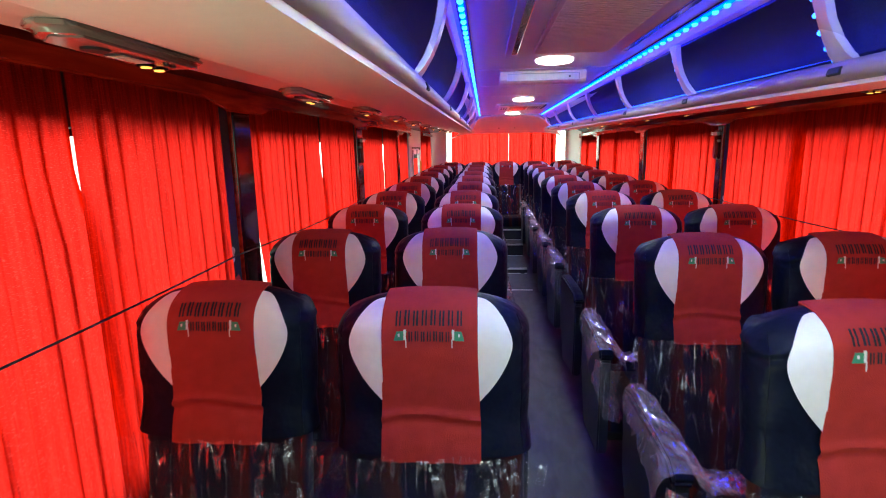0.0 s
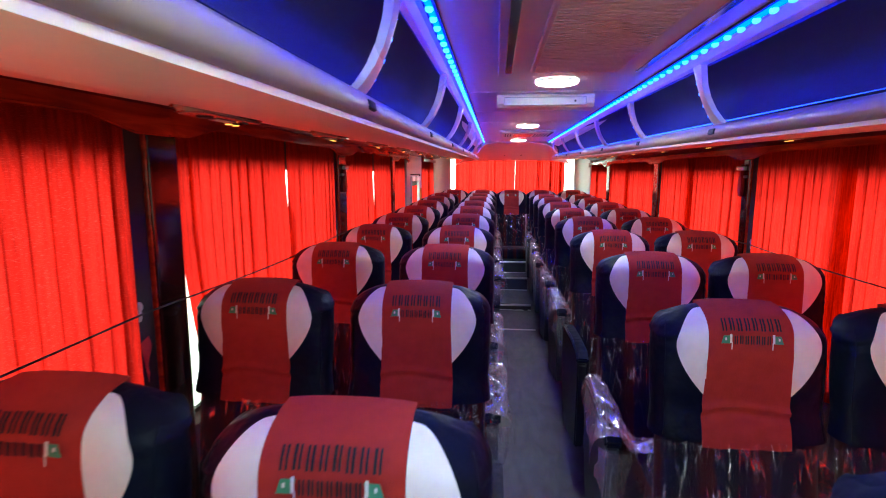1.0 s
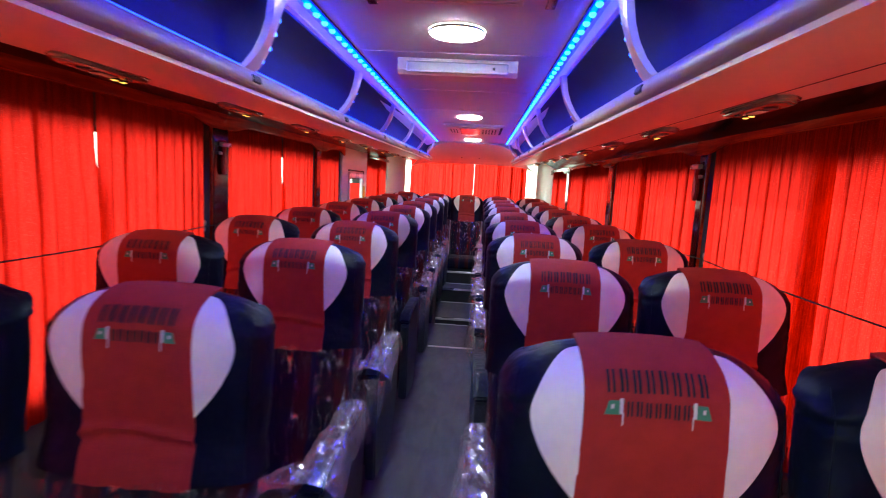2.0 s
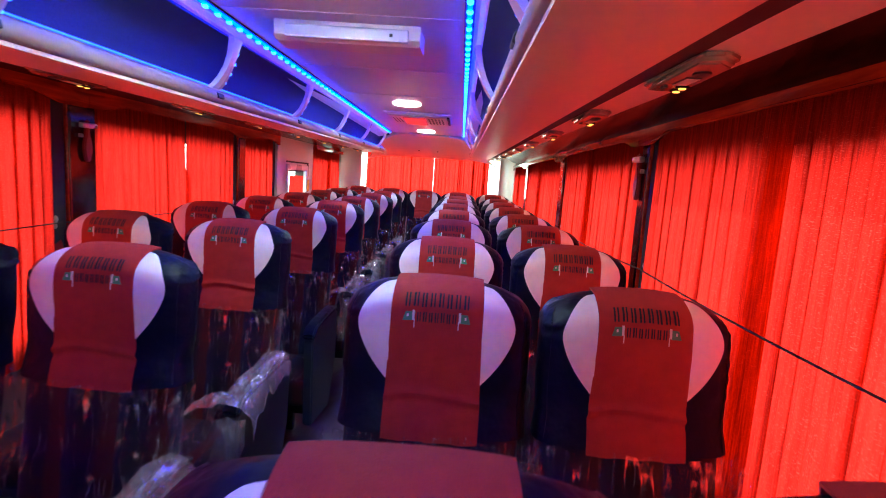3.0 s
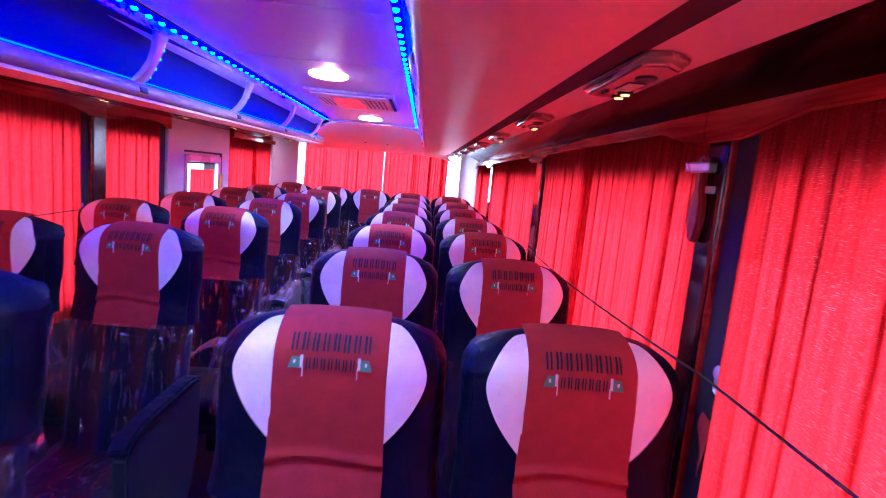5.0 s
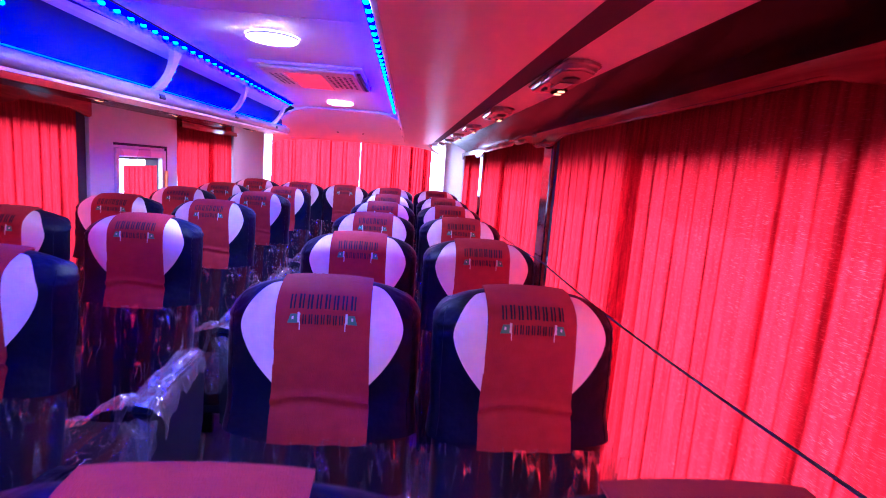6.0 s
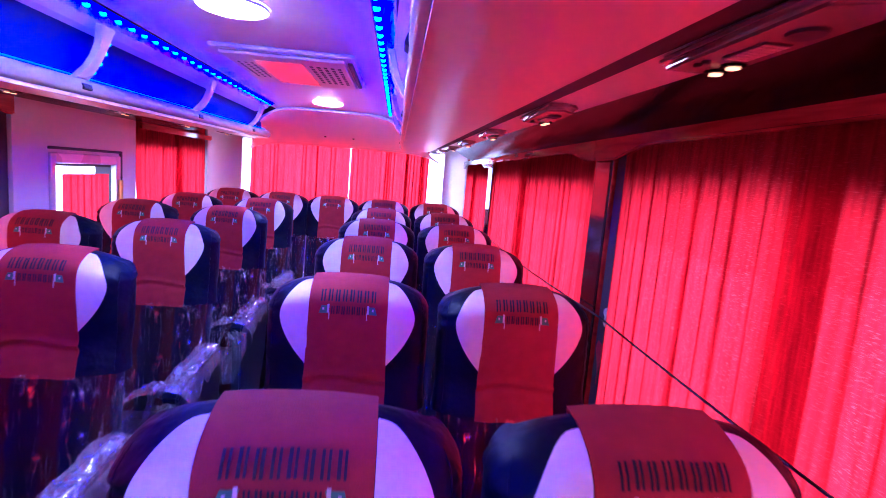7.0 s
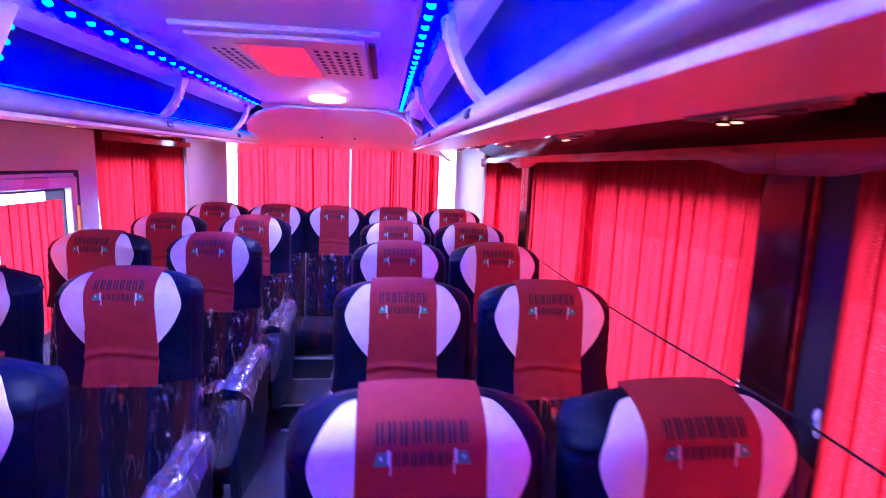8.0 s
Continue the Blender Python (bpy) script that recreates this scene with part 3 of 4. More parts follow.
# ---- posts, valances, curtains ----
def curtain(name, side, y0, y1, ztop, zbot, seed, tie=0.0, parent=None, depth=0.026, period=0.066, shift=0.0, reach=0.0, gather=0):
    """Pleated cloth between y0 and y1 just inside the glass."""
    s, X = SIDES[side]
    rnd = random.Random(seed)
    n = max(3, round((y1 - y0) / period))
    wide = [rnd.uniform(0.82, 1.18) for _ in range(n)]
    if gather:                     # the meeting edge is drawn up into tight folds
        n += 4
        tight = [rnd.uniform(0.28, 0.45) for _ in range(6)]
        wide = wide[:-2] + tight if gather > 0 else tight + wide[2:]
    amp = [rnd.uniform(0.5, 1.2) for _ in range(n)]
    tuck = [rnd.choice((0.05, 0.10, 0.14, 0.20)) * rnd.uniform(0.7, 1.2) for _ in range(n)]
    total = sum(wide)
    line = []                      # (way along the rail, depth) of one pleated edge
    at = 0.0
    for i in range(n):
        w = wide[i] / total * (y1 - y0)
        for f, g, d in ((0.0, 0.0, 0.0), (0.14, 0.14, 0.55), (0.32, 0.35, 0.95), (0.5, 0.6, 1.0), (0.66, 0.82, 0.75), (0.80, 1.0 + tuck[i], 0.25), (0.87, 1.0 + 0.6 * tuck[i], -0.25), (0.94, 1.0 - 0.3 * tuck[i], -0.2)):
            line.append((at + w * g, d * amp[i], i))
        at += w
    line.append((y1 - y0, 0.0, n - 1))
    bm = bmesh.new()
    rows = []
    for j in range(15):
        v = j / 14
        z = ztop + (zbot - ztop) * v
        row = []
        for q, (along, d, i) in enumerate(line):
            u = along / (y1 - y0)
            sway = 0.005 * math.sin(1.7 * i + 2.2 * v + seed) * v * math.sin(math.pi * max(0, min(1, u)))
            x = X - (0.010 + shift) * s - s * depth * (0.36 + 0.64 * v) * d * 0.85
            y = y0 + along + sway
            if tie and z < 1.42:
                y += tie * ((1.42 - z) / 0.5) ** 1.3 * max(0, 1 - u) ** 4
            if reach:
                y += reach * max(0.0, u) ** 5 * max(0.0, min(1.0, (1.50 - z) / 0.15))
            row.append((x, y, z))
        rows.append(row)
    grid(bm, rows)
    return part(name, bm, CURTAIN, parent, smooth=True)


seed = 3
for side, (s, X) in SIDES.items():
    for a, b in WINDOWS[side]:
        seed += 7
        if b < 2.5:
            continue
        win = empty("window_curtains")
        tagged(win, "pleated red window curtains drawn shut, glowing with daylight", "curtain", group="window curtains")
        top = 1.765 + rise((a + b) / 2)
        mid = (a + b) / 2 + (0.0 if b < 5 and s > 0 else 0.06)
        if b - a < 0.8:
            curtain("curtain", side, a + 0.005, b - 0.02, top, 0.66, seed, parent=win)
        elif s > 0 or a > 8:
            curtain("curtain", side, a - 0.01, mid + 0.050, top, 0.66, seed, parent=win, tie=0.05, gather=1)
            curtain("curtain", side, mid - 0.050, b + 0.003, top, 0.66, seed + 1, parent=win, shift=0.014, gather=-1)
        else:
            curtain("curtain", side, a - 0.01, mid + 0.001, top, 0.66, seed, parent=win, tie=0.09 if a < 3.5 else 0.07, reach=0.035)
            curtain("curtain", side, mid + 0.008, b + 0.003, top, 0.66, seed + 1, parent=win, shift=0.012)
        bm = tube([(X - s * 0.012, a - 0.05, top - 0.006), (X - s * 0.012, b + 0.05, top - 0.006)], 0.006)
        part("curtain_rail", bm, SILVER, win)
    # posts between windows
    posts = [(p[1], q[0]) for p, q in zip(WINDOWS[side], WINDOWS[side][1:])]
    for a, b in posts:
        if side == "left" and a > 7:
            continue
        post = empty("window_post")
        tagged(post, "glossy dark red wooden window post with black rubber edge", "window post", group="window posts")
        m = a + 0.10
        part("cover", boxed(X - 0.024 * s, X + 0.0 * s, m + 0.010, b - 0.005, 0.35, 1.72 + rise(a), bevel=0.01), POSTS, post)
        # red strip added for the curtain's reflection in the cover's bevelled edge
        part("edge_reflection", boxed(X - 0.021 * s, X + 0.0 * s, m, m + 0.008, 0.35, 1.72 + rise(a), bevel=0.003), TRIM, post, "red-brown strip standing in for the curtain's reflection on the edge")
        part("rubber_edge", boxed(X - 0.012 * s, X + 0.0 * s, a - 0.015, m - 0.002, 0.35, 1.71 + rise(a), bevel=0.006), RUBBER, post, "black rubber edge")
        zc = 1.203 + rise(a) * 0.25
        bm = bmesh.new()
        for dz in (0.014, -0.014):
            bmesh.ops.create_uvsphere(bm, u_segments=12, v_segments=8, radius=0.0125, matrix=Matrix.Translation((X - 0.018 * s, a + 0.026 + 0.2 * dz, zc + dz)) @ Matrix.Diagonal((0.7, 0.62, 1.15, 1)))
        box(bm, X - 0.022 * s, X - 0.014 * s, a + 0.021, a + 0.031, zc - 0.006, zc + 0.006)
        part("cord_clip", bm, WHITE_ABS, post, "white cord clip", smooth=True)
        # loose end of a curtain tie under the clip
        rows = []
        for k in range(9):
            u = k / 8
            w = 0.012 + 0.004 * math.sin(5 * u)
            y = a + 0.036 + 0.012 * u + 0.004 * math.sin(7 * u)
            rows.append([(X - s * (0.017 + 0.006 * math.sin(4 * u + c)), y + c * w, zc - 0.085 - 0.115 * u + 0.010 * c) for c in (-1, -0.4, 0.4, 1)])
        bm = bmesh.new()
        grid(bm, rows)
        part("tie_strap", thicken(bm, 0.0015), STRAP, post, "red cloth tie", smooth=True)
    # valance boards over the windows
    for a, b in WINDOWS[side]:
        h = rise((a + b) / 2)
        zt, zm, zp = [z + 0.1 * h for z in VALANCE[side]]
        k = WINDOWS[side].index((a, b))
        a2 = (WINDOWS[side][k - 1][1] + a) / 2 + 0.05 if k else a - 0.2
        b2 = (b + WINDOWS[side][k + 1][0]) / 2 + 0.05 if k < 4 else b + 0.1
        if side == "left" and b > 7 and b < 8:
            b2 = 7.47
        if side == "left" and a > 8:
            a2, zt, zm, zp = 8.64, 1.774, 1.736, 1.736
        out = [(a2 + 0.002, zt), (a2 + 0.002, zp), (a + 0.02, zp), (a + 0.16, zm), (b - 0.14, zm), (b + 0.02, zp), (b2 - 0.002, zp), (b2 - 0.002, zt)]
        bm = plate(out, X - 0.056 * s, X - 0.040 * s)
        bmesh.ops.bevel(bm, geom=[e for e in bm.edges if abs(e.verts[0].co.z - e.verts[1].co.z) < 0.06 and max(e.verts[0].co.z, e.verts[1].co.z) < zt - 0.01], offset=0.005, segments=2, affect="EDGES")
        tagged(part("valance", bm, TRIM, smooth=True), "glossy dark red wood-print valance above a window", "valance", group="window valances", kind="structure")
    # cord that holds the curtains
    ends = [posts[i][0] + 0.026 for i in range(len(posts)) if not (side == "left" and posts[i][0] > 7)]
    ends = [ends[0] - 1.9] + ends
    for i in range(len(ends) - 1):
        pts = []
        for k in range(9):
            u = k / 8
            y = ends[i] + (ends[i + 1] - ends[i]) * u
            pts.append((X - s * (0.040 + 0.008 * math.sin(math.pi * u)), y, 1.203 + 0.25 * rise(y) - 0.012 * math.sin(math.pi * u)))
        tagged(part("curtain_cord", tube(pts, 0.0028, 6), RUBBER, smooth=True), "thin black elastic cord across the curtains", "cord", group="curtain cords")


# ---- rear window curtains, pillars ----
rear = empty("rear_curtains")
tagged(rear, "pleated red curtains across the rear window", "curtain")
for i, (x0, x1) in enumerate([(-0.90, 0.034), (0.041, 0.80)]):
    bm = bmesh.new()
    rows = []
    rnd = random.Random(40 + i)
    fold = [0.0]
    while fold[-1] < 1:
        fold.append(fold[-1] + rnd.choice((0.02, 0.035, 0.05, 0.08, 0.12)) * rnd.uniform(0.8, 1.2))
    fold = [f / fold[-1] for f in fold]
    tilt = [rnd.uniform(-0.012, 0.012) for _ in fold]
    lap = [rnd.uniform(0.002, 0.016) for _ in fold]
    for j in range(12):
        v = j / 11
        row = []
        for k in range(len(fold) - 1):
            for q in range(6):
                f = q / 6
                u = fold[k] + (fold[k + 1] - fold[k]) * f
                tw = tilt[k] * (1 - f) + tilt[k + 1] * f
                w = (0.5 - abs(f - 0.5)) * 2 - 0.5 + 0.25 * math.sin(math.tau * f)
                row.append((x0 + (x1 - x0) * u + tw * v + lap[k] * math.sin(math.tau * f), Y1 - 0.034 - 0.034 * w * (0.6 + 0.4 * v), 1.815 - v * 0.75))
        row.append((x1, Y1 - 0.034, 1.815 - v * 0.75))
        rows.append(row)
    grid(bm, rows)
    part("curtain", bm, CURTAIN, rear, smooth=True)
part("curtain_rail", tube([(-0.99, Y1 - 0.035, 1.815), (0.96, Y1 - 0.035, 1.815)], 0.006), SILVER, rear)

for s, x0, x1 in ((-1, XL + 0.02, -0.985), (1, 0.955, XR - 0.02)):
    bm = bmesh.new()
    ya = 9.90 if s < 0 else 9.70
    xa, xb = (x0, x1) if s < 0 else (x1, x0)
    rows = []
    for k in range(9):
        u = k / 8
        rows.append([(xa + (xb - xa) * (1 - math.cos(u * math.pi / 2)), ya + (Y1 - 0.01 - ya) * math.sin(u * math.pi / 2), z) for z in (0.35, 1.2, 1.5, 1.86)])
    grid(bm, rows)
    thicken(bm, 0.02)
    tagged(part("corner_pillar", bm, WHITE_ABS, smooth=True), "white moulded rear corner pillar", "pillar", group="rear pillars", kind="structure")

# ---- emergency door panel on the left ----
bm = bmesh.new()
X = XL
box(bm, X - 0.02, X + 0.02, 7.50, 7.76, 0.3, 1.84)
box(bm, X - 0.02, X + 0.02, 8.40, 8.63, 0.3, 1.84)
box(bm, X - 0.02, X + 0.02, 7.76, 8.40, 1.52, 1.84)
box(bm, X - 0.02, X + 0.02, 7.76, 8.40, 0.3, 0.80)
door = empty("emergency_door")
tagged(door, "white emergency door panel with a small curtained window", "door")
part("panel", bm, WHITE_ABS, door)
bm = bmesh.new()
for a in ((7.745, 7.785, 0.78, 1.545), (8.365, 8.415, 0.78, 1.545), (7.785, 8.365, 1.49, 1.545), (7.785, 8.365, 0.78, 0.83)):
    box(bm, X - 0.02, X + 0.034, a[0], a[1], a[2], a[3], bevel=0.006)
part("window_frame", bm, SILVER, door, "pale rounded window frame")
bm = bmesh.new()
for a in ((8.418, 8.445, 0.78, 1.56), (7.74, 8.445, 1.56, 1.575)):
    box(bm, X + 0.0, X + 0.030, a[0], a[1], a[2], a[3], bevel=0.004)
part("rubber_seal", bm, RUBBER, door, "black rubber seal")
part("handle", boxed(X + 0.03, X + 0.055, 8.385, 8.405, 1.16, 1.40, bevel=0.005), BRASS, door, "yellow handle bar")
curtain("curtain", "left", 7.87, 8.315, 1.435, 0.70, 77, parent=door, depth=0.010)

# ---- aisle steps ----
for y, z0, z1 in ((7.80, 0.0, 0.06), (8.60, 0.06, 0.22), (8.98, 0.22, 0.37)):
    step = empty("aisle_step")
    tagged(step, "low aisle step with an aluminium nosing", "step", group="aisle steps", kind="structure")
    part("tread", boxed(-0.26, 0.17, y, Y1 - 0.3, z0 + 0.001, z1), FLOOR, step)
    part("riser", boxed(-0.26, 0.17, y - 0.006, y - 0.001, z0 + 0.007, z1 - 0.012), RUBBER, step)
    part("foot_strip", boxed(-0.26, 0.17, y - 0.030, y - 0.006, z0 + 0.001, z0 + 0.006, bevel=0.002), ALU, step, "aluminium strip at the foot")
    part("nosing", boxed(-0.26, 0.17, y - 0.014, y + 0.030, z1 - 0.012, z1 + 0.006, bevel=0.003), ALU, step, "aluminium nosing")
tagged(part("floor_strip", boxed(-0.26, 0.17, 6.985, 7.015, 0.0, 0.006, bevel=0.002), ALU), "aluminium strip across the aisle floor", "floor strip", kind="structure")


# ---- seats ----
TOP, HW = 1.240, 0.219          # top of the headrest and half its width, at the first row


def half_width(z):
    r = 0.048
    if z > TOP - r:
        return HW - r * (1 - math.sqrt(max(0, 1 - ((z - TOP + r) / r) ** 2))) * 0.85
    return HW - 0.006 * max(0.0, min(1.0, (1.02 - z) / 0.1)) + 0.010 * max(0.0, min(1.0, (0.96 - z) / 0.06))


def lean_back(z):
    """The backrest leans a little, and its head rolls back at the top."""
    return 0.16 * (z - 1.165) + 0.045 * max(0.0, (z - TOP + 0.055) / 0.055) ** 2


def front(x, z, off=0.0):
    """y of the front face of the backrest, which faces towards -y."""
    lean = lean_back(z)
    swell = 0.018 * math.exp(-((z - 1.17) / 0.085) ** 2) - 0.012 * math.exp(-((z - 0.98) / 0.05) ** 2)
    d = 0.070 + swell
    if z > TOP - 0.028:
        d -= 0.034 * (1 - math.sqrt(max(0.0, 1 - ((z - TOP + 0.028) / 0.028) ** 2)))
    w = half_width(z) + off
    q = min(1.0, abs(x) / w)
    lean -= 0.032 * q ** 4 * max(0.0, (z - TOP + 0.030) / 0.030) ** 2
    return 0.085 + lean - (d + off) * (1 - q ** 5) ** 0.4


def skin(x, z, off):
    """A point raised by off along the normal of the front face."""
    e = 0.0015
    zt = min(z, TOP - 0.0002)
    y = front(x, zt)
    dx = (front(x + e, zt) - front(x - e, zt)) / (2 * e)
    dz = (front(x, zt) - front(x, zt - e)) / e
    n = Vector((dx, -1.0, dz)).normalized()
    return (x + n.x * off, y + n.y * off, zt + n.z * off)


def back(x, z):
    lean = lean_back(z)
    u = max(0.0, min(1.0, (z - 1.02) / (TOP - 1.02)))
    d = 0.055 - 0.075 * u * u
    if z > TOP - 0.03:
        d -= 0.022 * (1 - math.sqrt(max(0.0, 1 - ((z - TOP + 0.03) / 0.03) ** 2)))
    q = min(1.0, abs(x) / half_width(z))
    edge = 0.085 + lean
    return edge + d * (1 - q ** 4) ** 0.3


def shell(z0, z1, off, nz=40, nx=30):
    """A closed cushion between two heights: front face, back face and sides."""
    bm = bmesh.new()
    rows = []
    for j in range(nz + 1):
        t = j / nz
        z = z0 + (z1 - z0) * (1 - (1 - t) ** 2.0)
        w = half_width(z) + off
        ring = []
        for i in range(nx + 1):
            x = w * math.sin(math.pi * (i / nx - 0.5))
            rim = max(0.0, min(1.0, (TOP - z) / 0.035))
            soft = 0.014 * rim * max(0.0, abs(x) / w - 0.66) / 0.34 * noise.noise(Vector((x * 14, 7 + 3 * (x > 0), z * 46))) * max(0.0, (z - 0.9) / 0.34)
            soft += 0.0030 * rim * math.sin(70 * abs(x) + 95 * z) * max(0.0, abs(x) / w - 0.62) / 0.38 * max(0.0, (z - TOP + 0.10) / 0.10)
            soft += 0.0045 * rim * noise.noise(Vector((x * 55 + z * 38, 2.0, z * 20 - x * 12))) * max(0.0, abs(x) / w - 0.55) / 0.45
            ring.append((x, front(x, z, off) + soft * (1 if off >= 0 else 0), z))
        for i in range(1, nx):
            x = -w * math.sin(math.pi * (i / nx - 0.5))
            closed = z1 >= TOP and j == nz
            ring.append((x, front(x, z, off) + 0.0004 if closed else max(back(x, z), front(x, z) + 0.004) + off, z))
        high = max(0.0, (z - TOP + 0.040) / 0.040) ** 1.5
        rows.append([(x, y, zz - high * 0.009 * (abs(x) / w) ** 6) for x, y, zz in ring])
    vs = grid(bm, rows, close=True)
    bm.faces.new(vs[0][::-1])
    if z1 < TOP:
        bm.faces.new(vs[-1])
    bmesh.ops.recalc_face_normals(bm, faces=bm.faces[:])
    return bm


def shoulder(bm):
    """Crown the headrest and let its padded corners slope down beside the band."""
    for v in bm.verts:
        k = max(0.0, min(1.0, (v.co.z - TOP + 0.15) / 0.15))
        out = max(0.0, abs(v.co.x) - 0.095) / 0.125
        ease = k * k * (3 - 2 * k)
        v.co.z -= 0.036 * ease * out ** 1.7 + 0.007 * ease * min(1.0, abs(v.co.x) / 0.11) ** 2.4
    return bm


def wing(s):
    """The pale ear of the head cover, a curved triangle down to a point."""
    bm = bmesh.new()
    rows = []
    for j in range(27):
        t = j / 26
        z = TOP - 0.0060 - t ** 1.7 * 0.218
        t = t ** 1.7
        inner = 0.103
        if t < 0.36:
            outer = 0.112 + 0.063 * math.sqrt(1 - (1 - t / 0.36) ** 2)
        else:
            q = (t - 0.36) / 0.64
            outer = inner + (0.175 - inner) * (1 - q ** 1.9)
        outer = max(outer, inner + 0.001)
        rows.append([skin(s * (inner + (outer - inner) * k / 7), z, 0.0055) for k in range(8)])
    grid(bm, rows)
    thicken(bm, 0.0025)
    return bm


def stripe():
    """The red band over the headrest, hanging a little below the black cover."""
    bm = bmesh.new()
    path = []
    for j in range(66):
        t = j / 65
        z = 0.886 + (TOP - 0.0004 - 0.886) * (1 - (1 - t) ** 1.35)
        path.append((z, True))
    for j in range(8):
        path.append((TOP + 0.003 - 0.02 * j - 0.006, False))
    rows = []
    for z, fr in path:
        wd = 0.109 - 0.007 * max(0, min(1, (z - 0.95) / 0.2))
        row = []
        for k in range(11):
            x = wd * (k / 5 - 1)
            if fr:
                bow = 0.012 * (x / 0.1) ** 2 + 0.004 * math.sin(30 * x)
                ripple = 0.008 * math.exp(-((z - 0.990 + bow) / 0.008) ** 2) - 0.005 * math.exp(-((z - 0.972 + bow) / 0.009) ** 2) + 0.003 * math.sin(9 * x * 10 + 30 * z) * max(0, 1 - (z - 0.886) / 0.15)
                p = skin(x, z, 0.0065 - 0.0025 * max(0.0, (z - TOP + 0.03) / 0.03))
                soft = 0.0022 * noise.noise(Vector((x * 16, 3.0, z * 22)))
                row.append((p[0], p[1] - ripple - soft, p[2] + 0.5 * soft))
            else:
                row.append((x, back(x, min(z, TOP)) + 0.008, z + 0.008))
        rows.append(row)
    grid(bm, rows)
    thicken(bm, 0.003)
    return bm


def on_front(bm, x0, x1, z0, z1, off, skew=0.0, n=3):
    rows = []
    for j in range(3):
        z = z0 + (z1 - z0) * j / 2
        rows.append([skin(x0 + (x1 - x0) * i / n + skew * (z - z0), z, off) for i in range(n + 1)])
    grid(bm, rows)


def print_line(count, x0, x1, z0, z1):
    """A line of printed marks, as plain upright bars."""
    bm = bmesh.new()
    step = (x1 - x0) / count
    for i in range(count):
        a = x0 + i * step
        zz = 0.0006 * math.sin(2.1 * i)
        on_front(bm, a + step * 0.14, a + step * (0.34 + 0.04 * (i % 3 == 1)), z0 + zz, z1 + zz, 0.0110, n=1)
        on_front(bm, a + step * (0.56 - 0.05 * (i % 3 == 2)), a + step * 0.74, z0 + zz, z1 + zz, 0.0110, n=1)
    return thicken(bm, 0.0008)


def crumpled(rows_fn, nu, nv, seed, amount, scale=22.0, upright=1.0, ridge=0.0):
    """A creased sheet: a grid pushed about by noise."""
    bm = bmesh.new()
    rows = []
    for j in range(nv + 1):
        row = []
        for i in range(nu + 1):
            p = Vector(rows_fn(i / nu, j / nv))
            q = Vector((p.x, p.y, p.z * upright))
            d = noise.noise_vector(q * scale + Vector((seed, 0, 0))) + 0.5 * noise.noise_vector(q * scale * 2.3 + Vector((0, seed, 0)))
            if ridge:
                e = noise.noise(q * scale * 0.9 + Vector((3, seed, 1))), noise.noise(q * scale * 1.9 + Vector((seed, 5, 2)))
                d = d + Vector((d.y, -d.x, d.z)).normalized() * ridge * (0.9 - 2.2 * abs(e[0]) - 1.1 * abs(e[1]))
            row.append(p + d * amount)
        rows.append(row)
    grid(bm, rows)
    return bm


def armrest(parent, s, seed, bagged):
    """A padded arm on the aisle side, running forward from the backrest."""
    up = 0.018
    x = s * (HW + 0.014)
    side = [(0.02, 0.66), (-0.05, 0.690), (-0.30, 0.682), (-0.43, 0.672), (-0.475, 0.63), (-0.46, 0.20), (-0.12, 0.16), (0.0, 0.40)]
    bm = plate([(y, z + up) for y, z in side], x - 0.022, x + 0.022)
    bmesh.ops.bevel(bm, geom=bm.edges[:], offset=0.007, segments=2, affect="EDGES")
    arm = part("armrest", bm, GREYPLASTIC, parent, "dark grey aisle armrest")
    pad = [(0.01, 0.690), (-0.06, 0.708), (-0.30, 0.706), (-0.44, 0.696), (-0.49, 0.660), (-0.475, 0.635), (-0.42, 0.672), (-0.29, 0.676), (-0.05, 0.676)]
    bm = plate([(y, z + up) for y, z in pad], x - 0.029, x + 0.029)
    bmesh.ops.bevel(bm, geom=bm.edges[:], offset=0.008, segments=2, affect="EDGES")
    part("pad", bm, LEATHER, arm, "black arm pad", smooth=True)
    if bagged:
        def bag(u, v):
            y = -0.01 - 0.49 * v
            close = max(0.0, 1 - v / 0.14) ** 2
            top = 0.737 + up - 0.012 * v - 0.03 * v ** 4 - 0.05 * close
            low = top - 0.085 - 0.05 * noise.noise(Vector((seed, 9 * v, 3 * u))) - 0.06 * max(0.0, v - 0.6) + 0.04 * close
            a = math.pi * u
            c, h = -math.cos(a), math.sin(a) ** 0.5
            half = (0.041 + 0.030 * v ** 3 + 0.012 * (1 - h)) * (1 - 0.5 * close)
            return (x + half * math.copysign(abs(c) ** 0.55, c), y, low + (top - low) * h)
        part("plastic_bag", crumpled(bag, 16, 22, seed, 0.006, 18, ridge=1.2), BAG, arm, "crumpled clear plastic bag")
        def tail(u, v):
            return (x - s * 0.02 + (u - 0.5) * (0.12 - 0.05 * v) + 0.03 * math.sin(3 * v + seed), -0.505 - 0.02 * v - 0.03 * math.sin(u * 3.1), 0.655 + up - 0.26 * v)
        part("plastic_bag", crumpled(tail, 8, 11, seed + 2, 0.012, 16, ridge=0.9), BAG, arm, "crumpled clear plastic bag")
        def flap(u, v):
            return (x - s * (0.03 + 0.19 * v), -0.50 + (0.13 - 0.07 * v) * (u - 0.2), 0.700 + up - 0.05 * v + 0.02 * math.sin(5 * v + seed) - 0.03 * abs(u - 0.5))
        part("plastic_bag", crumpled(flap, 8, 12, seed + 4, 0.012, 17, ridge=0.9), BAG, arm, "crumpled clear plastic bag")


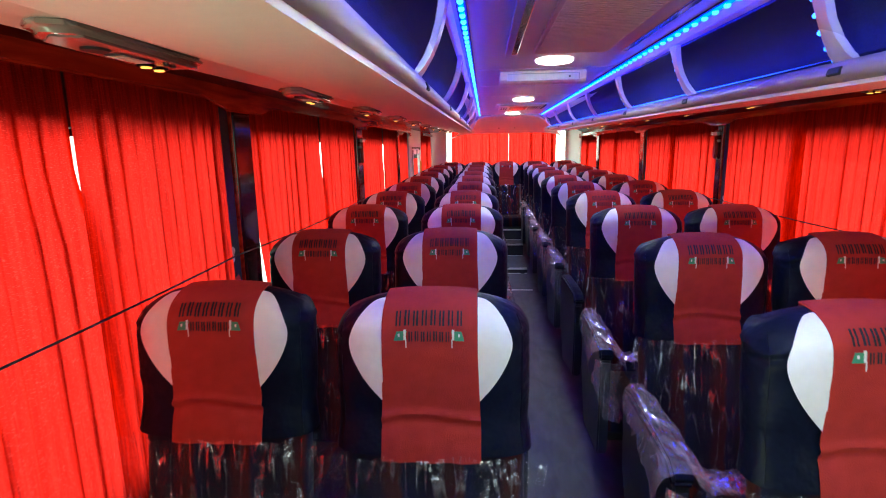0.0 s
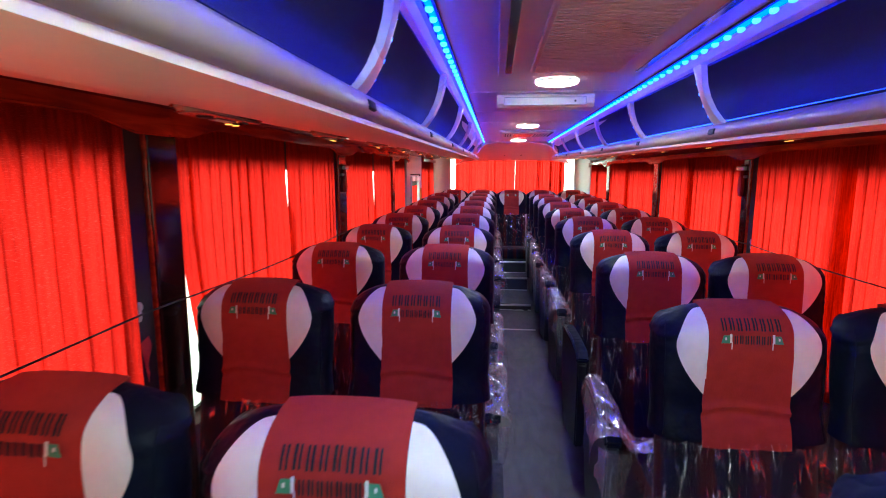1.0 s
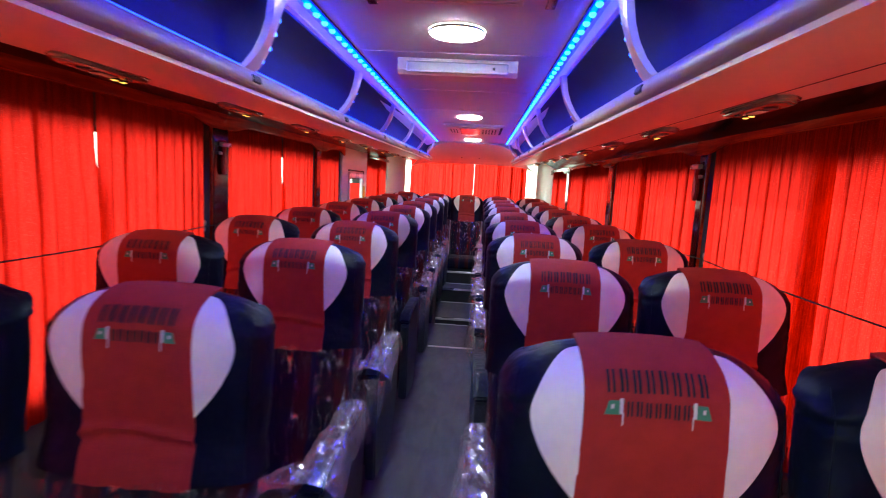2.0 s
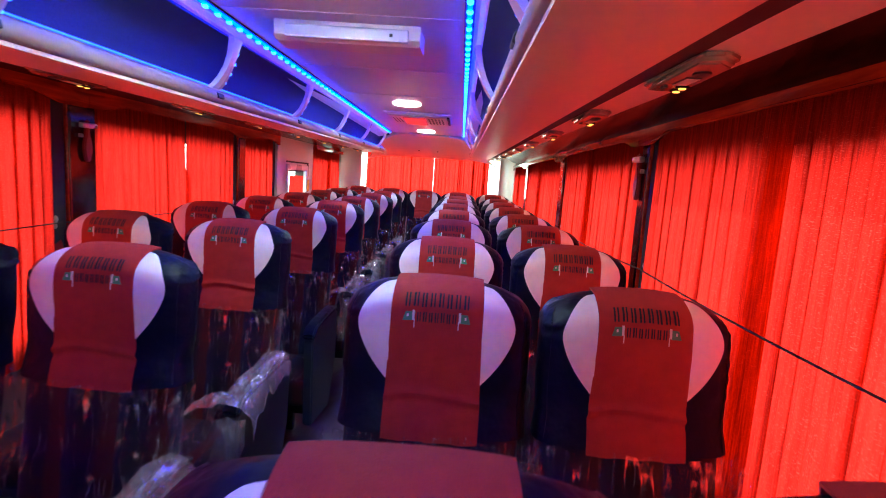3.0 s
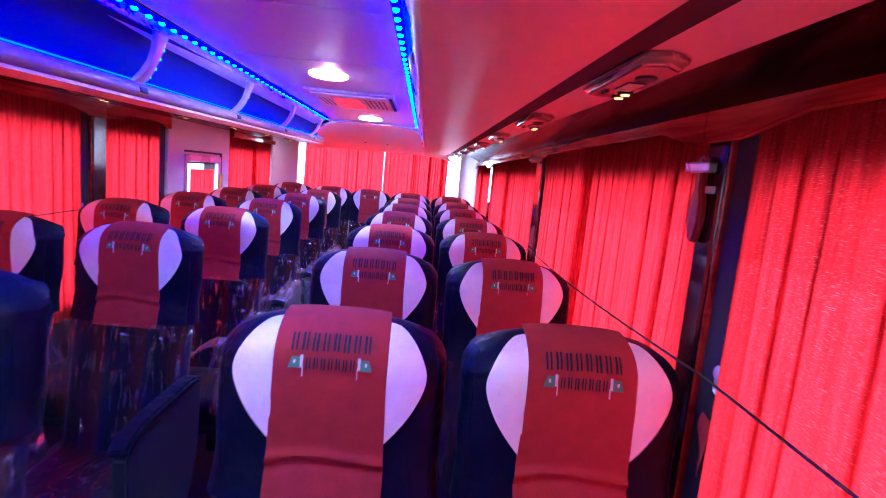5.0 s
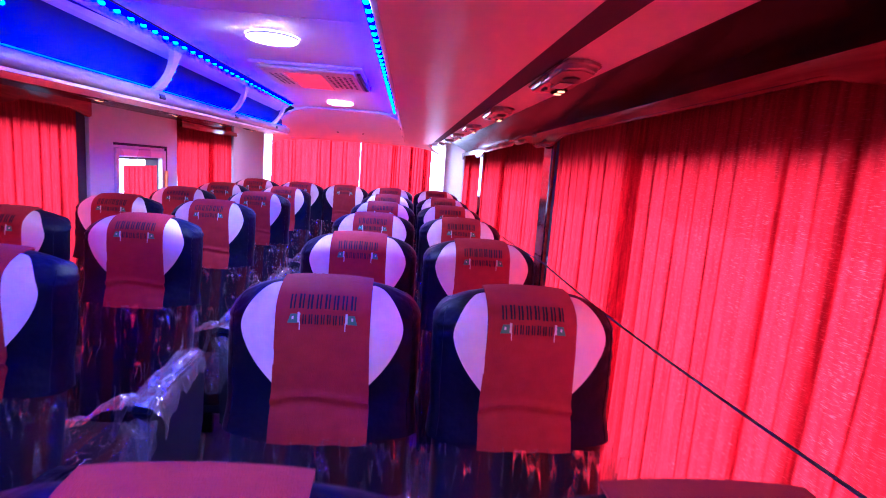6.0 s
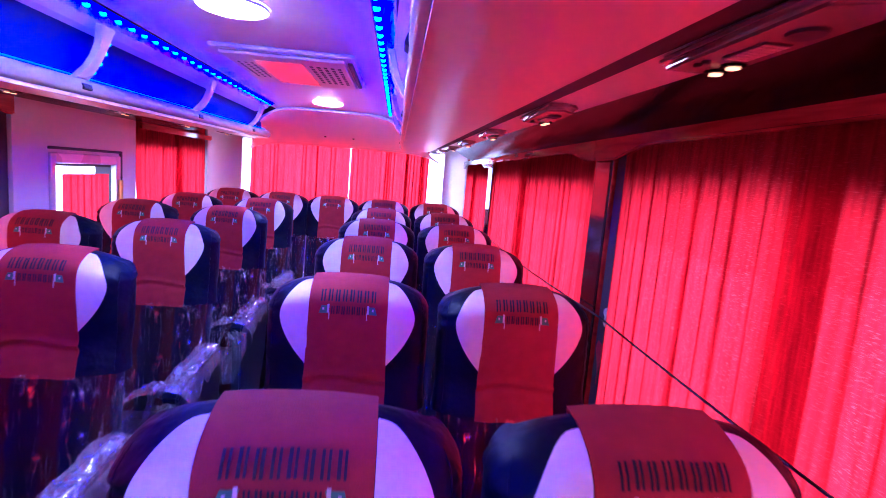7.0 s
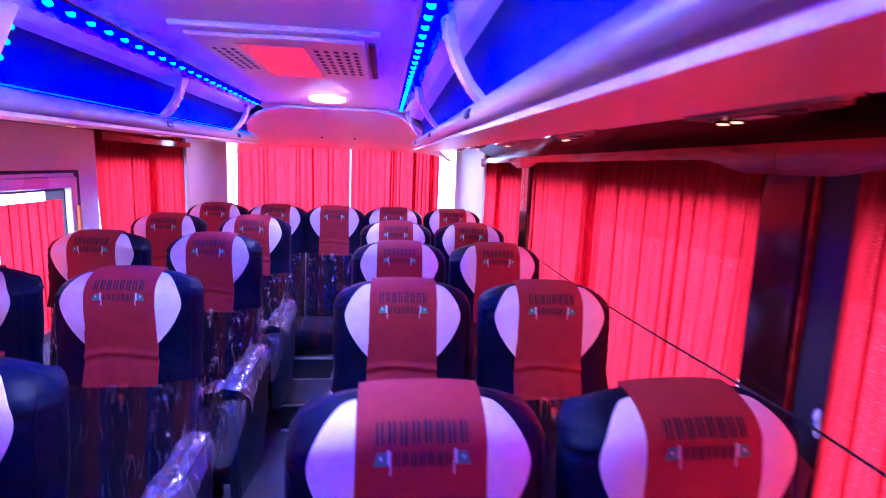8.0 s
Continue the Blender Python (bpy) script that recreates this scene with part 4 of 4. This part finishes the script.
def coach_seat(kind, arm=0, seed=1, bagged=True):
    """A seat facing -y; its origin lies on the floor under the head cover's face."""
    seat = empty("coach_seat")
    tagged(seat, "plastic-wrapped coach seat with black, white and red head cover", "coach seat", group=kind)
    part("backrest", shell(0.40, 0.90, -0.016, 10, 12), VELOUR, seat, "striped velour backrest", smooth=True)
    cover = part("head_cover", shoulder(shell(0.897, TOP, 0.0)), LEATHER, seat, "black leatherette head cover", smooth=True)
    part("wing", shoulder(wing(1)), WHITE_LEATHER, cover, "white leatherette wing", smooth=True)
    part("wing", shoulder(wing(-1)), WHITE_LEATHER, cover, "white leatherette wing", smooth=True)
    for s in (-1, 1):
        pts = [skin(s * (half_width(z) * 0.905), z, 0.0012) for z in [0.905 + 0.0118 * k for k in range(28)]]
        part("seam", shoulder(tube(pts, 0.0013, 5)), LEATHER, cover, "stitched side seam")
    band = part("band", shoulder(stripe()), RED_CLOTH, seat, "red cloth band", smooth=True)
    part("print_line", shoulder(print_line(8, -0.074, 0.075, 1.188, 1.211)), INK, band, "black printed bars")
    part("print_line", shoulder(print_line(7, -0.045, 0.047, 1.157, 1.177)), INK, band, "black printed bars")
    for s in (-1, 1):
        bm = bmesh.new()
        on_front(bm, s * 0.053, s * 0.075, 1.159, 1.178, 0.0110, skew=-0.32 * s, n=3)
        flag = part("flag", shoulder(thicken(bm, 0.0008)), GREEN, band, "small green and white printed flag")
        bm = bmesh.new()
        on_front(bm, s * 0.049, s * 0.054, 1.160, 1.181, 0.0112, n=1)
        on_front(bm, s * 0.0480, s * 0.0500, 1.144, 1.162, 0.0112, n=1)
        on_front(bm, s * 0.062, s * 0.066, 1.167, 1.173, 0.0118, n=1)
        part("white_bar", shoulder(thicken(bm, 0.0006)), WHITE_PRINT, band)
    bm = boxed(-0.224, 0.224, -0.46, 0.02, 0.30, 0.44, bevel=0.045, seg=4)
    part("cushion", bm, VELOUR, seat, "striped velour seat cushion", smooth=True)
    part("seat_pan", boxed(-0.20, 0.20, -0.40, 0.06, 0.245, 0.30, bevel=0.01), RUBBER, seat)
    for y in (-0.34, 0.0):
        part("leg", boxed(-0.03, 0.03, y - 0.02, y + 0.02, -0.09, 0.25, bevel=0.006), RUBBER, seat)
    # loose film over the lower backrest and the cushion
    def sheet(u, v):
        x = (u - 0.5) * 0.50
        z = 0.905 - v * 0.44
        return (x, front(min(abs(x), HW - 0.03), max(z, 0.45), 0.014) - 0.012 - 0.02 * v * math.sin(9 * u + seed), z)
    part("plastic_sheet", crumpled(sheet, 40, 20, seed + 5, 0.012, 20, 0.35), FILM, seat, "creased clear plastic sheet", smooth=True)
    def skirt(u, v):
        return ((u - 0.5) * 0.49, -0.02 - v * 0.47, 0.452 + 0.01 * math.sin(12 * u + 5 * v))
    part("plastic_sheet", crumpled(skirt, 20, 20, seed + 9, 0.012, 18), FILM, seat, "creased clear plastic sheet", smooth=True)
    for s in (-1, 1):
        def tail(u, v):
            return (s * (HW - 0.004 + 0.012 * math.sin(3 * v + seed)), -0.055 + 0.13 * u - 0.05 * v, 0.90 - v * 0.40)
        part("plastic_fold", crumpled(tail, 10, 20, seed + 13 + s, 0.012, 22, 0.4), FILM, seat, "hanging plastic fold", smooth=True)
    if arm:
        armrest(seat, arm, seed, bagged)
    return seat


LX, RX = (-0.978, -0.475), (0.860, 0.400)
ROWS_L = [2.445 + 0.80 * k for k in range(-1, 9)]
ROWS_L[0] -= 0.06
ROWS_R = [2.312 + 0.80 * k for k in range(0, 9)]
first = {}


def put_seat(x, y, key, arm, bagged, turn=0.0, lift=0.0):
    k = (key, arm, bagged)
    m = pose(x, y, rise(y) + lift, 0, 0, turn)
    if k not in first:
        first[k] = coach_seat(key, arm, 1 + len(first) * 3, bagged)
        first[k].matrix_basis = m
        return first[k]
    return copy_thing(first[k], m)


rnd = random.Random(11)
for i, y in enumerate(ROWS_L):
    put_seat(LX[0] + rnd.uniform(-0.006, 0.006), y + rnd.uniform(-0.012, 0.012), "seats beside the windows", 0, True, rnd.uniform(-1.5, 1.5))
    if i == 0:
        continue
    put_seat(LX[1] + rnd.uniform(-0.006, 0.006) + (0.012 if i == 1 else 0), y + rnd.uniform(-0.012, 0.012) - (0.05 if i == 1 else 0), "seats beside the aisle", 1, i not in (1, 2, 5), rnd.uniform(-1.5, 1.5))
for i, y in enumerate(ROWS_R):
    put_seat(RX[0] + rnd.uniform(-0.006, 0.006), y + rnd.uniform(-0.012, 0.012), "seats beside the windows", 0, True, rnd.uniform(-1.5, 1.5))
    put_seat(RX[1] + rnd.uniform(-0.006, 0.006), y + rnd.uniform(-0.012, 0.012), "seats beside the aisle", -1, i != 3, rnd.uniform(-1.5, 1.5))
for x in (-0.87, -0.452, -0.03, 0.40, 0.845):
    put_seat(x, 9.45, "seats of the rear bench", 0, True, rnd.uniform(-1, 1), 0.02)


# ---- service panels under the racks ----
def service_panel(s, X):
    unit = empty("service_panel")
    tagged(unit, "pale overhead passenger service panel with speaker and two reading lamps", "service panel", group="service panels")
    out = [(-0.170, 0.008), (-0.135, -0.030), (0.110, -0.040), (0.150, -0.020), (0.150, 0.040), (-0.150, 0.046)]
    def slice_of(outline, k, z0, z1, grow):
        bm = bmesh.new()
        a = [bm.verts.new((-s * v * k, u * k, z0)) for u, v in outline]
        b = [bm.verts.new((-s * v * k * grow, u * k * grow, z1)) for u, v in outline]
        bm.faces.new(a)
        bm.faces.new(b[::-1])
        for i in range(len(outline)):
            j = (i + 1) % len(outline)
            bm.faces.new((a[j], a[i], b[i], b[j]))
        bmesh.ops.recalc_face_normals(bm, faces=bm.faces[:])
        return bm
    bm = slice_of(out, 1.0, -0.020, 0.0, 1.06)
    bmesh.ops.bevel(bm, geom=bm.edges[:], offset=0.008, segments=3, affect="EDGES")
    part("body", bm, PANEL, unit, "glossy pale moulded body", smooth=True)
    # cream underside; its shade is put into the darker brown-grey colour
    part("faceplate", slice_of(out, 0.84, -0.0215, -0.018, 1.01), SHADED_FACE, unit, "cream faceplate coloured brown-grey for its shaded underside")
    def disc(name, y, x, r, mat, label, h=0.004, long=1.0):
        d = bmesh.new()
        bmesh.ops.create_cone(d, cap_ends=True, segments=20, radius1=r * 0.9, radius2=r, depth=h, matrix=Matrix.Translation((x, y, -0.0225)) @ Matrix.Diagonal((1, long, 1, 1)))
        return part(name, d, mat, unit, label)
    disc("speaker", -0.060, -s * 0.002, 0.017, RUBBER, "dark round speaker mesh", long=1.3)
    grille = part("grille", boxed(-0.015, 0.015, -0.022, 0.050, -0.0235, -0.0205, bevel=0.001), GREYPLASTIC, unit, "fine slotted grille")
    for k in range(7):
        part("slat", boxed(-0.013, 0.013, -0.019 + k * 0.010, -0.014 + k * 0.010, -0.0245, -0.0232), CREAM, grille)
    for y, x in ((0.078, 0.018), (0.116, 0.020)):
        disc("bezel", y, s * x, 0.015, DUCT, "dark bezel")
        disc("reading_lamp", y, s * x, 0.0085, AMBER, "glowing amber reading lamp", 0.008)
    for y in (0.072, 0.090):
        disc("button", y, -s * 0.020, 0.005, RUBBER, "small dark button", 0.005)
    return unit


for side, (s, X) in SIDES.items():
    proto = None
    x = s * 0.872
    y = 1.12 if s > 0 else 0.94
    while y < 9.2:
        m = pose(x, y + 0.36, 1.724 + rise(y + 0.36))
        if proto is None:
            proto = service_panel(s, X)
            proto.matrix_basis = m
        else:
            copy_thing(proto, m)
        y += 0.80

# ---- emergency hammers on the posts ----
def hammer(x, y, z, s):
    h = empty("emergency_hammer", pose(x, y, z))
    tagged(h, "red emergency hammer hanging on a window post", "hammer", group="emergency hammers")
    out = [(-0.011, 0.065), (0.011, 0.065), (0.012, 0.0), (0.023, -0.03), (0.025, -0.07), (0.014, -0.11), (0.0, -0.118), (-0.014, -0.11), (-0.025, -0.07), (-0.023, -0.03), (-0.012, 0.0)]
    bm = plate(out, -s * 0.0, -s * 0.018)
    bmesh.ops.bevel(bm, geom=bm.edges[:], offset=0.005, segments=2, affect="EDGES")
    part("handle", bm, RED_PLASTIC, h, "red handle", smooth=True)
    # small white block beside the handle
    part("clip", boxed(0.0, -s * 0.014, -0.044, -0.026, -0.012, 0.004, bevel=0.003), WHITE_ABS, h, "small white block beside the handle")
    part("head", boxed(-s * 0.004, -s * 0.026, -0.045, 0.045, 0.03, 0.052, bevel=0.004), ALU, h, "metal hammer head")


hammer(XR - 0.026, 4.868, 1.575, 1)
hammer(XL + 0.026, 5.06, 1.58, -1)
